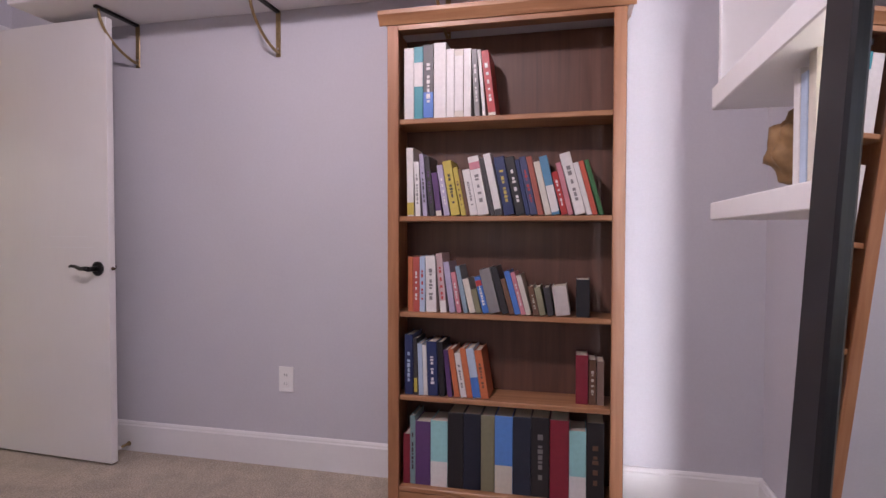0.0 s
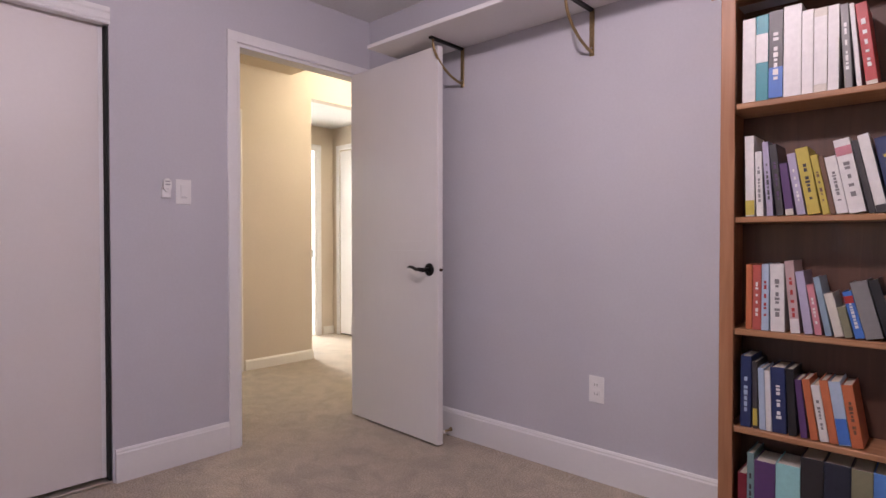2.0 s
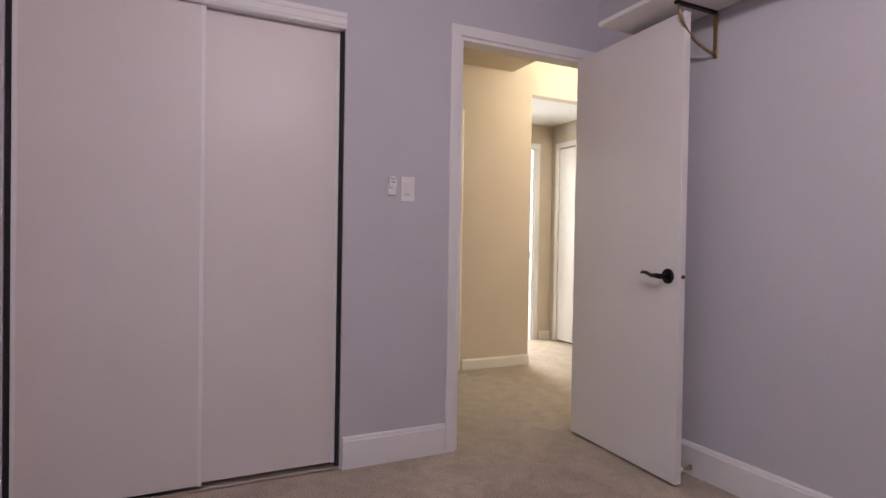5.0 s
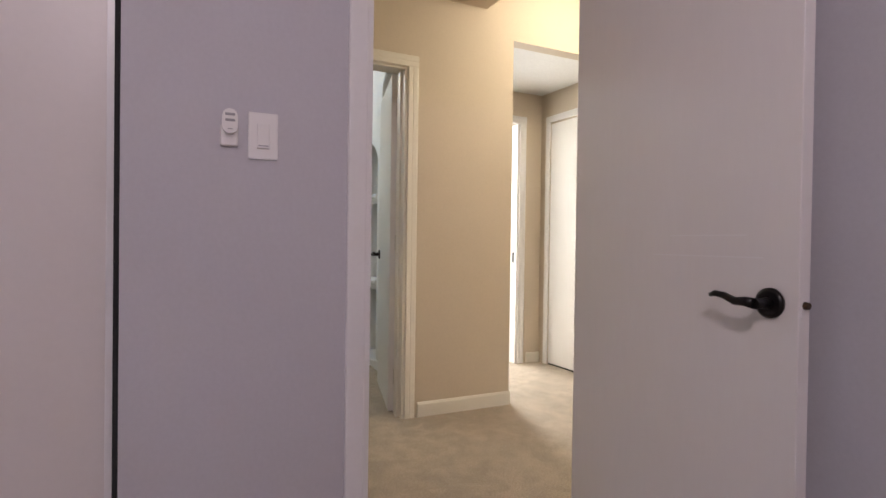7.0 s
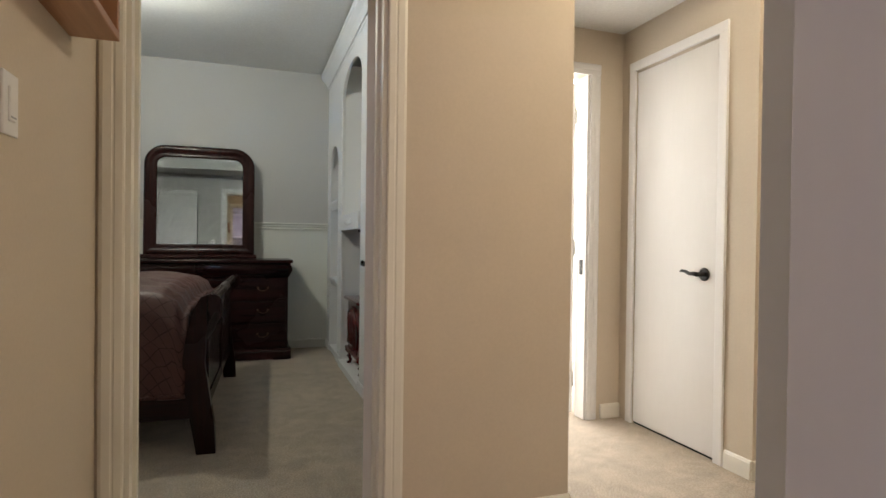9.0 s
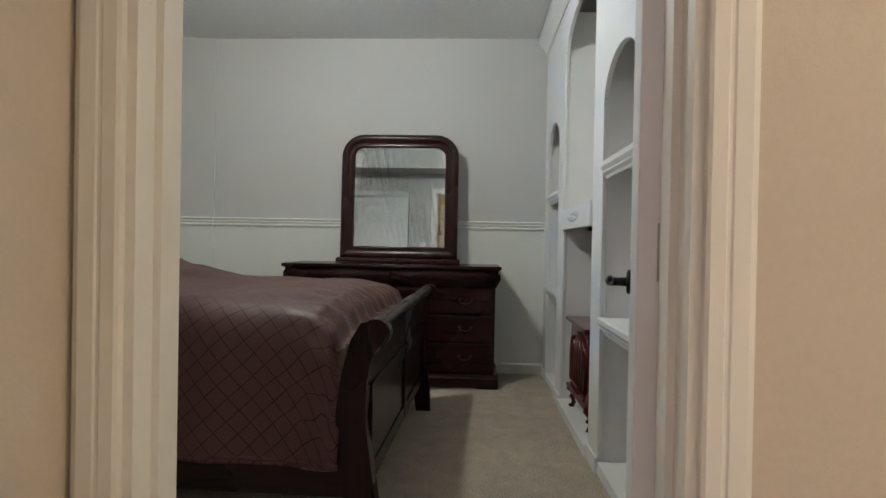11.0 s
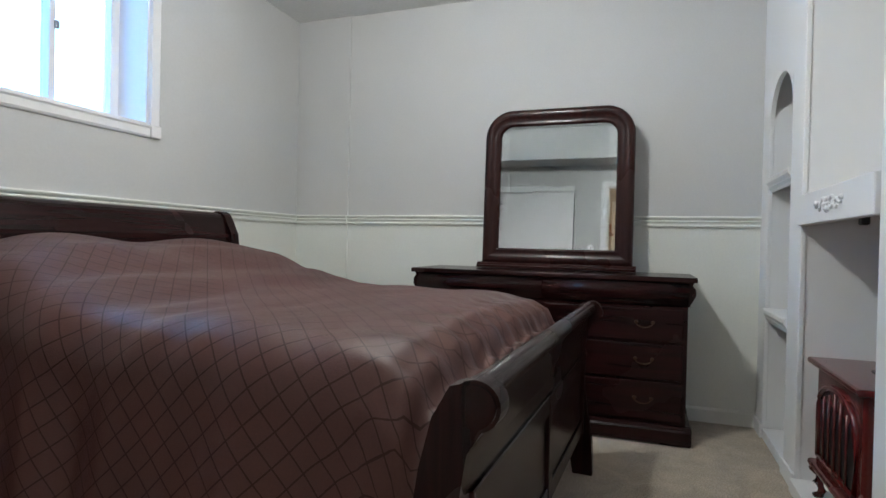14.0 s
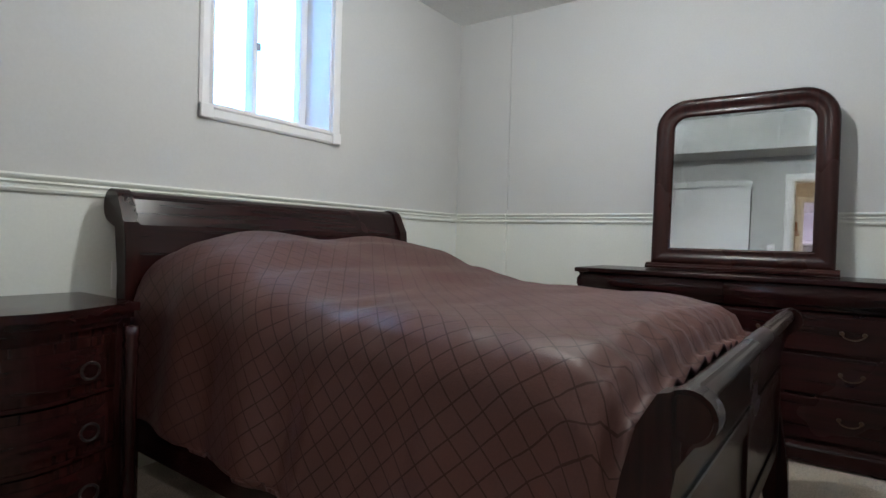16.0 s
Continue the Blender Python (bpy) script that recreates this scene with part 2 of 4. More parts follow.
def lathe(bm, profile, centre=(0, 0, 0), n=20):
    """A turned shape: (radius, height) pairs about the upright axis."""
    c = Vector(centre)
    rings = [[bm.verts.new(c + Vector((r * math.cos(k * math.tau / n), r * math.sin(k * math.tau / n), z))) for k in range(n)] for r, z in profile]
    for r0, r1 in zip(rings, rings[1:]):
        for k in range(n):
            bm.faces.new((r0[k], r0[(k + 1) % n], r1[(k + 1) % n], r1[k])).smooth = True
    bm.faces.new(rings[0][::-1])
    bm.faces.new(rings[-1])
    return bm


def mesh(name, bm, material):
    bmesh.ops.recalc_face_normals(bm, faces=bm.faces[:])
    me = bpy.data.meshes.new(name)
    bm.to_mesh(me)
    bm.free()
    me.materials.append(material)
    return me


def part(name, bm, material, parent, label=""):
    ob = new(name, mesh(name, bm, material))
    ob.parent = parent
    return tagged(ob, label)


def thing(name, label, category, m=None, group=""):
    ob = new(name)
    ob.empty_display_size = 0.1
    if m:
        ob.matrix_basis = m
    return tagged(ob, label, category, group)


def structure(name, bm, material, label, category="wall"):
    return tagged(new(name, mesh(name, bm, material)), label, category, "", "structure")


def B():
    return bmesh.new()


def single(*dims, bevel=0.0, segs=1):
    return box(B(), *dims, bevel, segs)


# ---- the large structure ----
OW, ON, OE, OS, OC = -2.81, 2.31, 0.70, -1.60, 2.40   # office: west, north, east, south, ceiling
HW, HE, HN, HS, HC = -4.34, -2.88, 5.6, -0.9, 2.68    # hall
BE, BW, BN, BS, BC = -4.46, -8.09, 2.49, -0.65, 2.68  # bedroom
AW, AS, AN, AC = -5.33, 2.93, 3.89, 2.31              # alcove
structure("floor", single(-9.5, 2.0, -3.0, 6.5, -0.12, 0.0), M_CARPET, "plush beige wall-to-wall carpet with footmarks", "floor")

bm = B()   # wall between office and hall: closet opening and doorway
box(bm, HE, OW, -1.72, -0.37, 0, OC), box(bm, HE, OW, 0.86, 1.44, 0, OC), box(bm, HE, OW, 2.265, 2.43, 0, OC)
box(bm, HE, OW, -0.37, 0.86, 2.055, OC), box(bm, HE, OW, 1.44, 2.265, 2.055, OC)
W_OFF = structure("wall_west_office", bm, M_GREY, "grey painted wall with doorway and closet opening")
structure("wall_north_office", single(OW, OE + 0.12, ON, ON + 0.12, 0, OC), M_GREY, "grey painted drywall behind the bookcase")
structure("wall_east_office", single(OE, OE + 0.12, OS, ON, 0, OC), M_GREY, "grey painted drywall behind floating shelves")
bm = B()
box(bm, OW, -1.6, OS - 0.12, OS, 0, OC), box(bm, -0.2, OE + 0.12, OS - 0.12, OS, 0, OC)
box(bm, -1.6, -0.2, OS - 0.12, OS, 0, 0.9), box(bm, -1.6, -0.2, OS - 0.12, OS, 2.0, OC)
structure("wall_south_office", bm, M_GREY, "grey painted wall with a window opening")
structure("ceiling_office", single(OW - 0.06, OE + 0.12, OS - 0.12, ON + 0.12, OC, OC + 0.1), M_CEIL, "white textured office ceiling", "ceiling")
# near-black sheet, so the closet's shade is in the colour
structure("closet_interior", single(-2.97, -2.95, -0.40, 0.9, 0, 2.05), M_DARK, "dark sheet painted for the closet's shade behind the sliding doors", "closet")

bm = B()   # hall side skin of the office wall
box(bm, HE - 0.02, HE, HS, 1.44, 0, HC), box(bm, HE - 0.02, HE, 2.265, HN, 0, HC), box(bm, HE - 0.02, HE, 1.44, 2.265, 2.055, HC)
structure("wall_east_hall", bm, M_BEIGE, "warm beige painted hallway wall")
bm = B()
box(bm, BE + 0.02, HW, HS, -0.30, 0, HC), box(bm, BE + 0.02, HW, -0.30, 1.04, 2.05, HC), box(bm, BE + 0.02, HW, 1.04, 1.420, 0, HC), box(bm, BE + 0.02, HW, 2.205, AS, 0, HC), box(bm, BE + 0.02, HW, 1.420, 2.205, 2.035, HC)
structure("wall_west_hall", bm, M_BEIGE, "warm beige painted hallway wall with bedroom doorway")
structure("wall_south_hall", single(HW, HE - 0.02, HS, 1.345, 0, HC), M_BEIGE, "beige wall closing the hallway")
structure("wall_north_hall", single(HW - 0.1, HE, HN, HN + 0.1, 0, HC), M_BEIGE, "beige wall closing the hallway")
structure("ceiling_hall", single(-4.44, HE, HS, HN, HC, HC + 0.1), M_CEIL, "white textured hallway ceiling", "ceiling")
structure("ceiling_bulkhead_hall", single(HW, HE - 0.02, 1.345, 2.73, 2.47, HC - 0.004), M_BEIGE, "beige boxed bulkhead under the hallway ceiling", "bulkhead")
structure("wall_header_alcove", single(HW - 0.1, HW, AS, AN, AC, HC), M_BEIGE, "beige header over the alcove opening")
structure("wall_south_alcove", single(AW, HW - 0.1, AS - 0.06, AS, 0, AC), M_BEIGE, "beige alcove side wall")
bm = B()
box(bm, AW - 0.1, AW, AS - 0.06, 2.98, 0, AC), box(bm, AW - 0.1, AW, 3.66, AN + 0.1, 0, AC), box(bm, AW - 0.1, AW, 2.98, 3.66, 2.04, AC)
structure("wall_west_alcove", bm, M_BEIGE, "beige alcove wall with a bright doorway")
bm = B()
box(bm, AW, -5.20, AN, AN + 0.1, 0, AC), box(bm, -4.585, HW - 0.03, AN, AN + 0.1, 0, AC), box(bm, -5.20, -4.585, AN, AN + 0.1, 2.055, AC)
structure("wall_north_alcove", bm, M_BEIGE, "beige alcove wall round a white door")
structure("wall_west_hall_north", single(HW - 0.1, HW - 0.03, AN + 0.1, HN, 0, HC), M_BEIGE, "beige hallway wall past the alcove")
structure("ceiling_alcove", single(AW - 0.1, HW - 0.1, AS - 0.06, AN + 0.1, AC, AC + 0.1), M_CEIL, "white textured alcove ceiling", "ceiling")
# bright room past the alcove
structure("wall_bright_room", single(-7.1, -7.0, 2.95, 4.6, 0, 2.4), M_TUB, "white wall of a brightly lit room")
structure("wall_bright_room_side", single(-7.0, AW - 0.1, 4.5, 4.6, 0, 2.4), M_TUB, "white wall of a brightly lit room")
structure("wall_bright_room_south", single(-7.0, AW - 0.1, 2.89, 2.95, 0, 2.4), M_TUB, "white wall of a brightly lit room")
structure("ceiling_bright_room", single(-7.1, AW - 0.1, 2.89, 4.6, 2.4, 2.5), M_CEIL, "white ceiling of a brightly lit room", "ceiling")

# bedroom shell; the lower walls are white under a chair rail
RAIL0, RAIL1 = 1.150, 1.212
bm = B()
box(bm, BE, BE + 0.02, 1.420 - 0.2, 1.420, 0, BC), box(bm, BE, BE + 0.02, 2.205, 2.93, 0, BC), box(bm, BE, BE + 0.02, 1.420, 2.205, 2.035, BC)
box(bm, BE, BE + 0.02, 1.04, 1.220, 0, BC), box(bm, BE, BE + 0.02, -0.30, 1.04, 2.05, BC), box(bm, BE, BE + 0.02, BS - 0.1, -0.30, 0, BC)
structure("wall_east_bedroom", bm, M_SAGE, "pale grey-green wall with closet and doorway")
structure("wall_west_bedroom", single(BW - 0.12, BW, BS, 2.93, RAIL1 - 0.03, BC), M_SAGE, "pale grey-green wall above a chair rail")
structure("wall_west_bedroom_lower", single(BW - 0.12, BW + 0.003, BS, 2.93, 0, RAIL1 - 0.03), M_WAINSCOT, "white lower wall below a chair rail")
structure("wall_west_bedroom_jog", single(BW, BW + 0.012, BS, -0.205, RAIL1 - 0.03, BC), M_SAGE, "pale grey-green wall projection")
structure("wall_west_bedroom_jog_lower", single(BW + 0.003, BW + 0.015, BS, -0.205, 0, RAIL1 - 0.03), M_WAINSCOT, "white lower wall projection")
WX0, WX1, WZ0, WZ1 = -6.715, -5.95, 1.62, 2.50
bm = B()
box(bm, BW - 0.12, WX0, BS - 0.3, BS, RAIL1 - 0.03, BC), box(bm, WX1, BE + 0.12, BS - 0.3, BS, RAIL1 - 0.03, BC)
box(bm, WX0, WX1, BS - 0.3, BS, RAIL1 - 0.03, WZ0), box(bm, WX0, WX1, BS - 0.3, BS, WZ1, BC)
structure("wall_south_bedroom", bm, M_SAGE, "pale grey-green wall with a high basement window")
structure("wall_south_bedroom_lower", single(BW - 0.12, BE, BS - 0.3, BS + 0.003, 0, RAIL1 - 0.03), M_WAINSCOT, "white lower wall below a chair rail")
structure("wall_north_bedroom", single(BW - 0.12, BE, 2.87, 2.93, 0, BC), M_NICHE, "pale wall behind the built-in shelves")
structure("ceiling_bedroom", single(BW - 0.12, BE + 0.02, BS - 0.3, 2.93, BC, BC + 0.1), M_CEIL, "white textured bedroom ceiling", "ceiling")
structure("ceiling_bulkhead_bedroom", single(-4.85, BE, BS, 2.48, 2.30, BC - 0.004), M_SAGE, "grey-green boxed bulkhead above the closet", "bulkhead")
# the bedroom closet's shade, painted as a near-black sheet
structure("bedroom_closet_interior", single(BE + 0.09, BE + 0.1, -0.35, 1.06, 0, 2.1), M_DARK, "dark sheet painted for the closet's shade behind sliding doors", "closet")

# ---- mouldings ----
def base_section(h, t):
    return [(0, 0), (t, 0), (t, h * 0.86), (t * 0.75, h * 0.9), (t * 0.75, h * 0.94), (t * 0.4, h), (0, h)]


def baseboard(a, b, out, h, t, material, label):
    tagged(new("baseboard", mesh("baseboard", sweep(B(), base_section(h, t), a, b, out, (0, 0, 1)), material)), label, "baseboard", "baseboards", "structure")


TALL = "tall white painted baseboard on carpet"
baseboard((OW, ON, 0), (-0.70, ON, 0), (0, -1, 0), 0.145, 0.016, M_TRIM, TALL)
baseboard((0.18, ON, 0), (OE, ON, 0), (0, -1, 0), 0.145, 0.016, M_TRIM, TALL)
baseboard((OW, 0.87, 0), (OW, 1.385, 0), (1, 0, 0), 0.145, 0.016, M_TRIM, TALL)
baseboard((OW, OS, 0), (OW, -0.375, 0), (1, 0, 0), 0.145, 0.016, M_TRIM, TALL)
baseboard((OE, OS, 0), (OE, ON - 0.016, 0), (-1, 0, 0), 0.145, 0.016, M_TRIM, TALL)
LOW = "low cream baseboard on carpet"
baseboard((HW, 2.29, 0), (HW, AS, 0), (1, 0, 0), 0.085, 0.014, M_CREAM, LOW)
baseboard((HW - 0.03, AN + 0.0, 0), (HW - 0.03, HN, 0), (1, 0, 0), 0.085, 0.014, M_CREAM, LOW)
baseboard((-4.52, AN, 0), (HW - 0.03, AN, 0), (0, -1, 0), 0.085, 0.014, M_CREAM, LOW)
baseboard((AW, 3.755, 0), (AW, AN, 0), (1, 0, 0), 0.085, 0.014, M_CREAM, LOW)
baseboard((AW, AS, 0), (HW, AS, 0), (0, 1, 0), 0.085, 0.014, M_CREAM, LOW)
baseboard((BW + 0.003, -0.205, 0), (BW + 0.003, BN, 0), (1, 0, 0), 0.085, 0.014, M_WAINSCOT, "low white bedroom baseboard")
baseboard((BW + 0.04, BS + 0.003, 0), (BE, BS + 0.003, 0), (0, 1, 0), 0.085, 0.014, M_WAINSCOT, "low white bedroom baseboard")
RAIL = [(0, 0), (0.012, 0), (0.016, 0.010), (0.010, 0.016), (0.012, 0.026), (0.020, 0.034), (0.012, 0.042), (0.022, 0.050), (0.026, 0.058), (0.022, 0.066), (0, 0.066)]


def rail(a, b, out):
    tagged(new("chair_rail", mesh("chair_rail", sweep(B(), RAIL, a, b, out, (0, 0, 1)), M_WAINSCOT)), "white moulded chair rail along the wall", "chair rail", "chair rails", "structure")


rail((BW + 0.003, -0.205, RAIL0), (BW + 0.003, BN, RAIL0), (1, 0, 0))
rail((BW + 0.015, BS, RAIL0), (BW + 0.015, -0.205, RAIL0), (1, 0, 0))
rail((BW, BS + 0.003, RAIL0), (BE, BS + 0.003, RAIL0), (0, 1, 0))


CASING = [(0, 0), (0.012, 0), (0.015, 0.005), (0.015, 0.024), (0.013, 0.027), (0.013, 0.031), (0.015, 0.034), (0.015, 0.056), (0.010, 0.066), (0, 0.066)]
PLAIN = [(0, 0), (0.011, 0), (0.013, 0.004), (0.013, 0.048), (0.011, 0.052), (0, 0.052)]


def casing(name, plane, out, a, b, top, section, material, label, axis="y", left=True, right=True):
    """Moulded trim round an opening from a to b; the section's second axis points away from the opening."""
    w = section[-1][1]
    ob = thing(name, label, "door frame")
    ob["kind"] = "structure"
    def pt(s, z):
        return (plane, s, z) if axis == "y" else (s, plane, z)
    along = Vector((0, 1, 0)) if axis == "y" else Vector((1, 0, 0))
    if left:
        part("casing_side", sweep(B(), section, pt(a, 0), pt(a, top), out, -along), material, ob)
    if right:
        part("casing_side", sweep(B(), section, pt(b, 0), pt(b, top), out, along), material, ob)
    part("casing_head", sweep(B(), section, pt(a - w, top), pt(b + w, top), out, (0, 0, 1)), material, ob)
    return ob


dc = casing("door_1_frame", OW, (1, 0, 0), 1.44, 2.265, 2.055, PLAIN, M_TRIM, "white painted casing round the office doorway")
for y0, y1 in ((1.44, 1.458), (2.247, 2.265)):
    part("jamb", single(HE - 0.02, OW, y0, y1, 0, 2.055, bevel=0.001), M_TRIM, dc)
part("jamb_head", single(HE - 0.02, OW, 1.458, 2.247, 2.037, 2.055), M_TRIM, dc)
part("stop", single(-2.875, -2.855, 1.458, 1.470, 0, 2.037), M_TRIM, dc)
part("strike_plate", single(-2.862, -2.830, 1.4575, 1.460, 0.86, 0.965, bevel=0.0008), M_BRONZE, dc, "dark bronze strike plate")
casing("door_1_hall_frame", HE - 0.02, (-1, 0, 0), 1.44, 2.265, 2.055, PLAIN, M_CREAM, "cream casing on the hall side")
dc = casing("door_2_frame", HW, (1, 0, 0), 1.420, 2.205, 2.035, CASING, M_CREAM, "cream fluted casing round the bedroom doorway")
for y0, y1 in ((1.420, 1.435), (2.190, 2.205)):
    part("jamb", single(BE, HW, y0, y1, 0, 2.035), M_CREAM, dc)
part("jamb_head", single(BE, HW, 1.435, 2.190, 2.020, 2.035), M_CREAM, dc)
part("stop", single(BE + 0.045, BE + 0.075, 2.178, 2.190, 0, 2.02), M_CREAM, dc)
part("stop", single(BE + 0.045, BE + 0.075, 1.435, 1.447, 0, 2.02), M_CREAM, dc)
casing("door_2_bedroom_frame", BE, (-1, 0, 0), 1.420, 2.205, 2.035, CASING, M_TRIM, "white casing on the bedroom side of the doorway")
dc = casing("door_3_frame", AN, (0, -1, 0), -5.20, -4.585, 2.055, PLAIN, M_TRIM, "white casing round a closed white door", axis="x")
dc = casing("door_4_frame", AW, (1, 0, 0), 2.98, 3.66, 2.04, CASING, M_TRIM, "white casing round a bright doorway")
part("jamb", single(AW - 0.1, AW, 3.645, 3.66, 0, 2.04), M_TRIM, dc)
part("strike_plate", single(AW - 0.06, AW - 0.03, 3.642, 3.646, 0.86, 0.95), M_BRONZE, dc)


# ---- doors ----
def lever(parent, x, y, z, out, toward):
    """A dark lever handle with a round rose; out: the way it stands off the door; toward: the way the lever points."""
    o, w, c = Vector(out), Vector(toward), Vector((x, y, z))
    h = part("door_handle", tube(B(), [c, c + o * 0.006, c + o * 0.010], [0.033, 0.033, 0.026], 24), M_BRONZE, parent, "dark bronze lever handle")
    bm = B()
    up = Vector((0, 0, 1))
    tube(bm, [c + o * 0.008, c + o * 0.03, c + o * 0.052], [0.013, 0.011, 0.012], 14)
    tube(bm, [c + o * 0.052, c + o * 0.054 + w * 0.02 + up * 0.003, c + o * 0.053 + w * 0.045 + up * 0.001, c + o * 0.05 + w * 0.075 + up * 0.011, c + o * 0.05 + w * 0.10 + up * 0.014, c + o * 0.05 + w * 0.112 + up * 0.009],
         [0.012, 0.0105, 0.009, 0.008, 0.007, 0.005], 12)
    part("lever", bm, M_BRONZE, h)
    return h


def door(name, hinge, angle, width, height, thick, label, front_lever=True, panel_lines=True, side=1, lever_z=0.905):
    """A flush door leaf; its own x runs from the hinge to the free edge, and it is turned about the hinge."""
    ob = thing(name, label, "door", pose(*hinge, 0, 0, angle))
    part("leaf", single(0, width, -thick / 2, thick / 2, 0.012, height, bevel=0.0015), M_DOOR, ob)
    for s in (-1, 1):
        lever(ob, width - 0.062, s * thick / 2, lever_z, (0, s, 0), (-1, 0, 0))
    part("latch_plate", single(width - 0.0005, width + 0.001, -0.010, 0.010, lever_z - 0.025, lever_z + 0.025), M_DOOR, ob)
    part("latch_bolt", tube(B(), [(width, 0, lever_z), (width + 0.010, 0, lever_z)], [0.009, 0.007], 12), M_AGED, ob)
    for z in (0.22, 1.02, 1.82):
        part("hinge", tube(B(), [(-0.004, side * thick / 2, z - 0.045), (-0.004, side * thick / 2, z + 0.045)], 0.006, 10), M_STEEL, ob)
    if panel_lines:
        for z, x0, x1 in ((1.05, 0.40, 0.62), (1.00, 0.34, 0.66)):
            for s in (-1, 1):
                part("scuff_line", single(x0, x1, s * thick / 2 - 0.0008, s * thick / 2 + 0.0008, z, z + 0.003), M_TRIM, ob)
    return ob


office_door = door("door_1", (OW + 0.022, 2.168, 0), -2.8, 0.742, 2.035, 0.035, "white flush wooden door standing open against the wall")
bed_door = door("door_2", (BE - 0.012, 2.178, 0), 165, 0.705, 2.02, 0.035, "white flush bedroom door standing wide open", side=-1, lever_z=0.935)
hall_door = thing("door_3", "closed white flush door with a dark lever", "door")
part("leaf", single(-5.195, -4.592, AN + 0.002, AN + 0.037, 0.014, 2.040, bevel=0.0015), M_DOOR, hall_door)
lever(hall_door, -4.665, AN + 0.002, 0.900, (0, -1, 0), (-1, 0, 0))
# shade under the leaf, put in as a near-black strip
part("threshold_gap", single(-5.195, -4.592, AN + 0.01, AN + 0.03, 0.001, 0.012), M_DARK, hall_door)
bright_door = door("door_4", (AW - 0.12, 3.625, 0), 178, 0.66, 2.02, 0.035, "white door open into a bright room", side=-1)


# ---- sliding closets ----
def sliding(name, plane, out, a, b, split, top, label, left_front=True, face=M_SLIDE):
    """Two sliding panels under a ribbed fascia; out is +1 or -1 along x."""
    ob = thing(name, label, "closet door")
    f0, f1 = sorted((plane - out * 0.012, plane - out * 0.034))
    r0, r1 = sorted((plane - out * 0.042, plane - out * 0.064))
    def panel(y0, y1, x0, x1):
        p = part("sliding_panel", single(x0, x1, y0, y1, 0.022, top - 0.03, bevel=0.002), face, ob)
        part("edge_strip", single(x0 - 0.002, x1 + 0.002, y0 - 0.001, y0 + 0.016, 0.02, top - 0.03, bevel=0.001), M_TRIM, p)
        part("edge_strip", single(x0 - 0.002, x1 + 0.002, y1 - 0.016, y1 + 0.001, 0.02, top - 0.03, bevel=0.001), M_TRIM, p)
    panel(a + 0.020, split, *((f0, f1) if left_front else (r0, r1)))
    panel(split - 0.03, b - 0.0135, *((r0, r1) if left_front else (f0, f1)))
    sec = [(-0.03, 0), (0.008, 0), (0.012, 0.006), (0.008, 0.014), (0.012, 0.022), (0.012, 0.040), (0.008, 0.046), (0.012, 0.054), (0.012, 0.072), (-0.03, 0.072)]
    part("track_fascia", sweep(B(), sec, (plane, a - 0.004, top - 0.07), (plane, b + 0.004, top - 0.07), (out, 0, 0), (0, 0, 1)), M_TRIM, ob, "ribbed white track fascia")
    # near-black strips fill the jamb gaps, with the shade put into their colour
    c0, c1 = sorted((plane - out * 0.006, plane - out * 0.066))
    for y0, y1 in ((a + 0.0015, a + 0.017), (b - 0.012, b - 0.0015)):
        part("side_channel", single(c0, c1, y0, y1, 0.013, top - 0.075), M_DARK, ob, "dark strip painted for the shade in the jamb gap")
    part("floor_track", single(min(plane, plane - out * 0.07), max(plane, plane - out * 0.07), a, b, 0.001, 0.012, bevel=0.001), M_STEEL, ob)
    return ob


sliding("closet_door", OW, 1, -0.37, 0.86, 0.285, 2.05, "off-white sliding closet doors under a ribbed fascia")
sliding("closet_door", BE, -1, -0.30, 1.04, 0.51, 2.05, "white sliding bedroom closet doors", left_front=False, face=M_TRIM)


# ---- wall plates ----
def plate(name, label, m, holes, category):
    """A wall plate in its own xz plane, standing off along -y."""
    ob = thing(name, label, category, m)
    part("cover_plate", single(-0.036, 0.036, -0.006, 0, -0.058, 0.058, bevel=0.003, segs=2), M_PLASTIC, ob)
    if holes == "outlet":
        for z in (0.020, -0.020):
            face = part("socket", single(-0.017, 0.017, -0.009, -0.004, z - 0.014, z + 0.014, bevel=0.003), M_PLASTIC, ob)
            for x in (-0.006, 0.006):
                part("slot", single(x - 0.001, x + 0.001, -0.0095, -0.008, z - 0.004, z + 0.006), M_DARK, face)
    else:
        rk = part("rocker", single(-0.015, 0.015, -0.010, -0.004, -0.032, 0.032, bevel=0.002), M_PLASTIC, ob)
        part("rocker_gap", single(-0.012, 0.012, -0.0108, -0.0095, -0.026, -0.0235), M_GREYPL, rk)
    return ob


plate("wall_outlet", "white duplex wall outlet", pose(-1.276, ON, 0.401), "outlet", "outlet")
plate("light_switch", "white rocker light switch on grey wall", pose(OW, 1.170, 1.284, 0, 0, 90), "switch", "light switch")
plate("light_switch", "white rocker light switch on beige wall", pose(-3.715, 1.345, 1.285, 0, 0, 180), "switch", "light switch")
plate("light_switch", "white light switch beside the bedroom door", pose(BE, 1.24, 1.28, 0, 0, -90), "switch", "light switch")
plate("wall_outlet", "white wall outlet behind the bed", pose(-5.55, BS + 0.003, 0.83, 0, 0, 180), "outlet", "outlet")
rc = thing("fan_remote", "small white remote in a wall holder", "remote", pose(OW, 1.090, 1.292, 0, 0, 90))
part("holder", single(-0.021, 0.021, -0.012, 0, -0.040, 0.012, bevel=0.005, segs=3), M_PLASTIC, rc)
bm = B()
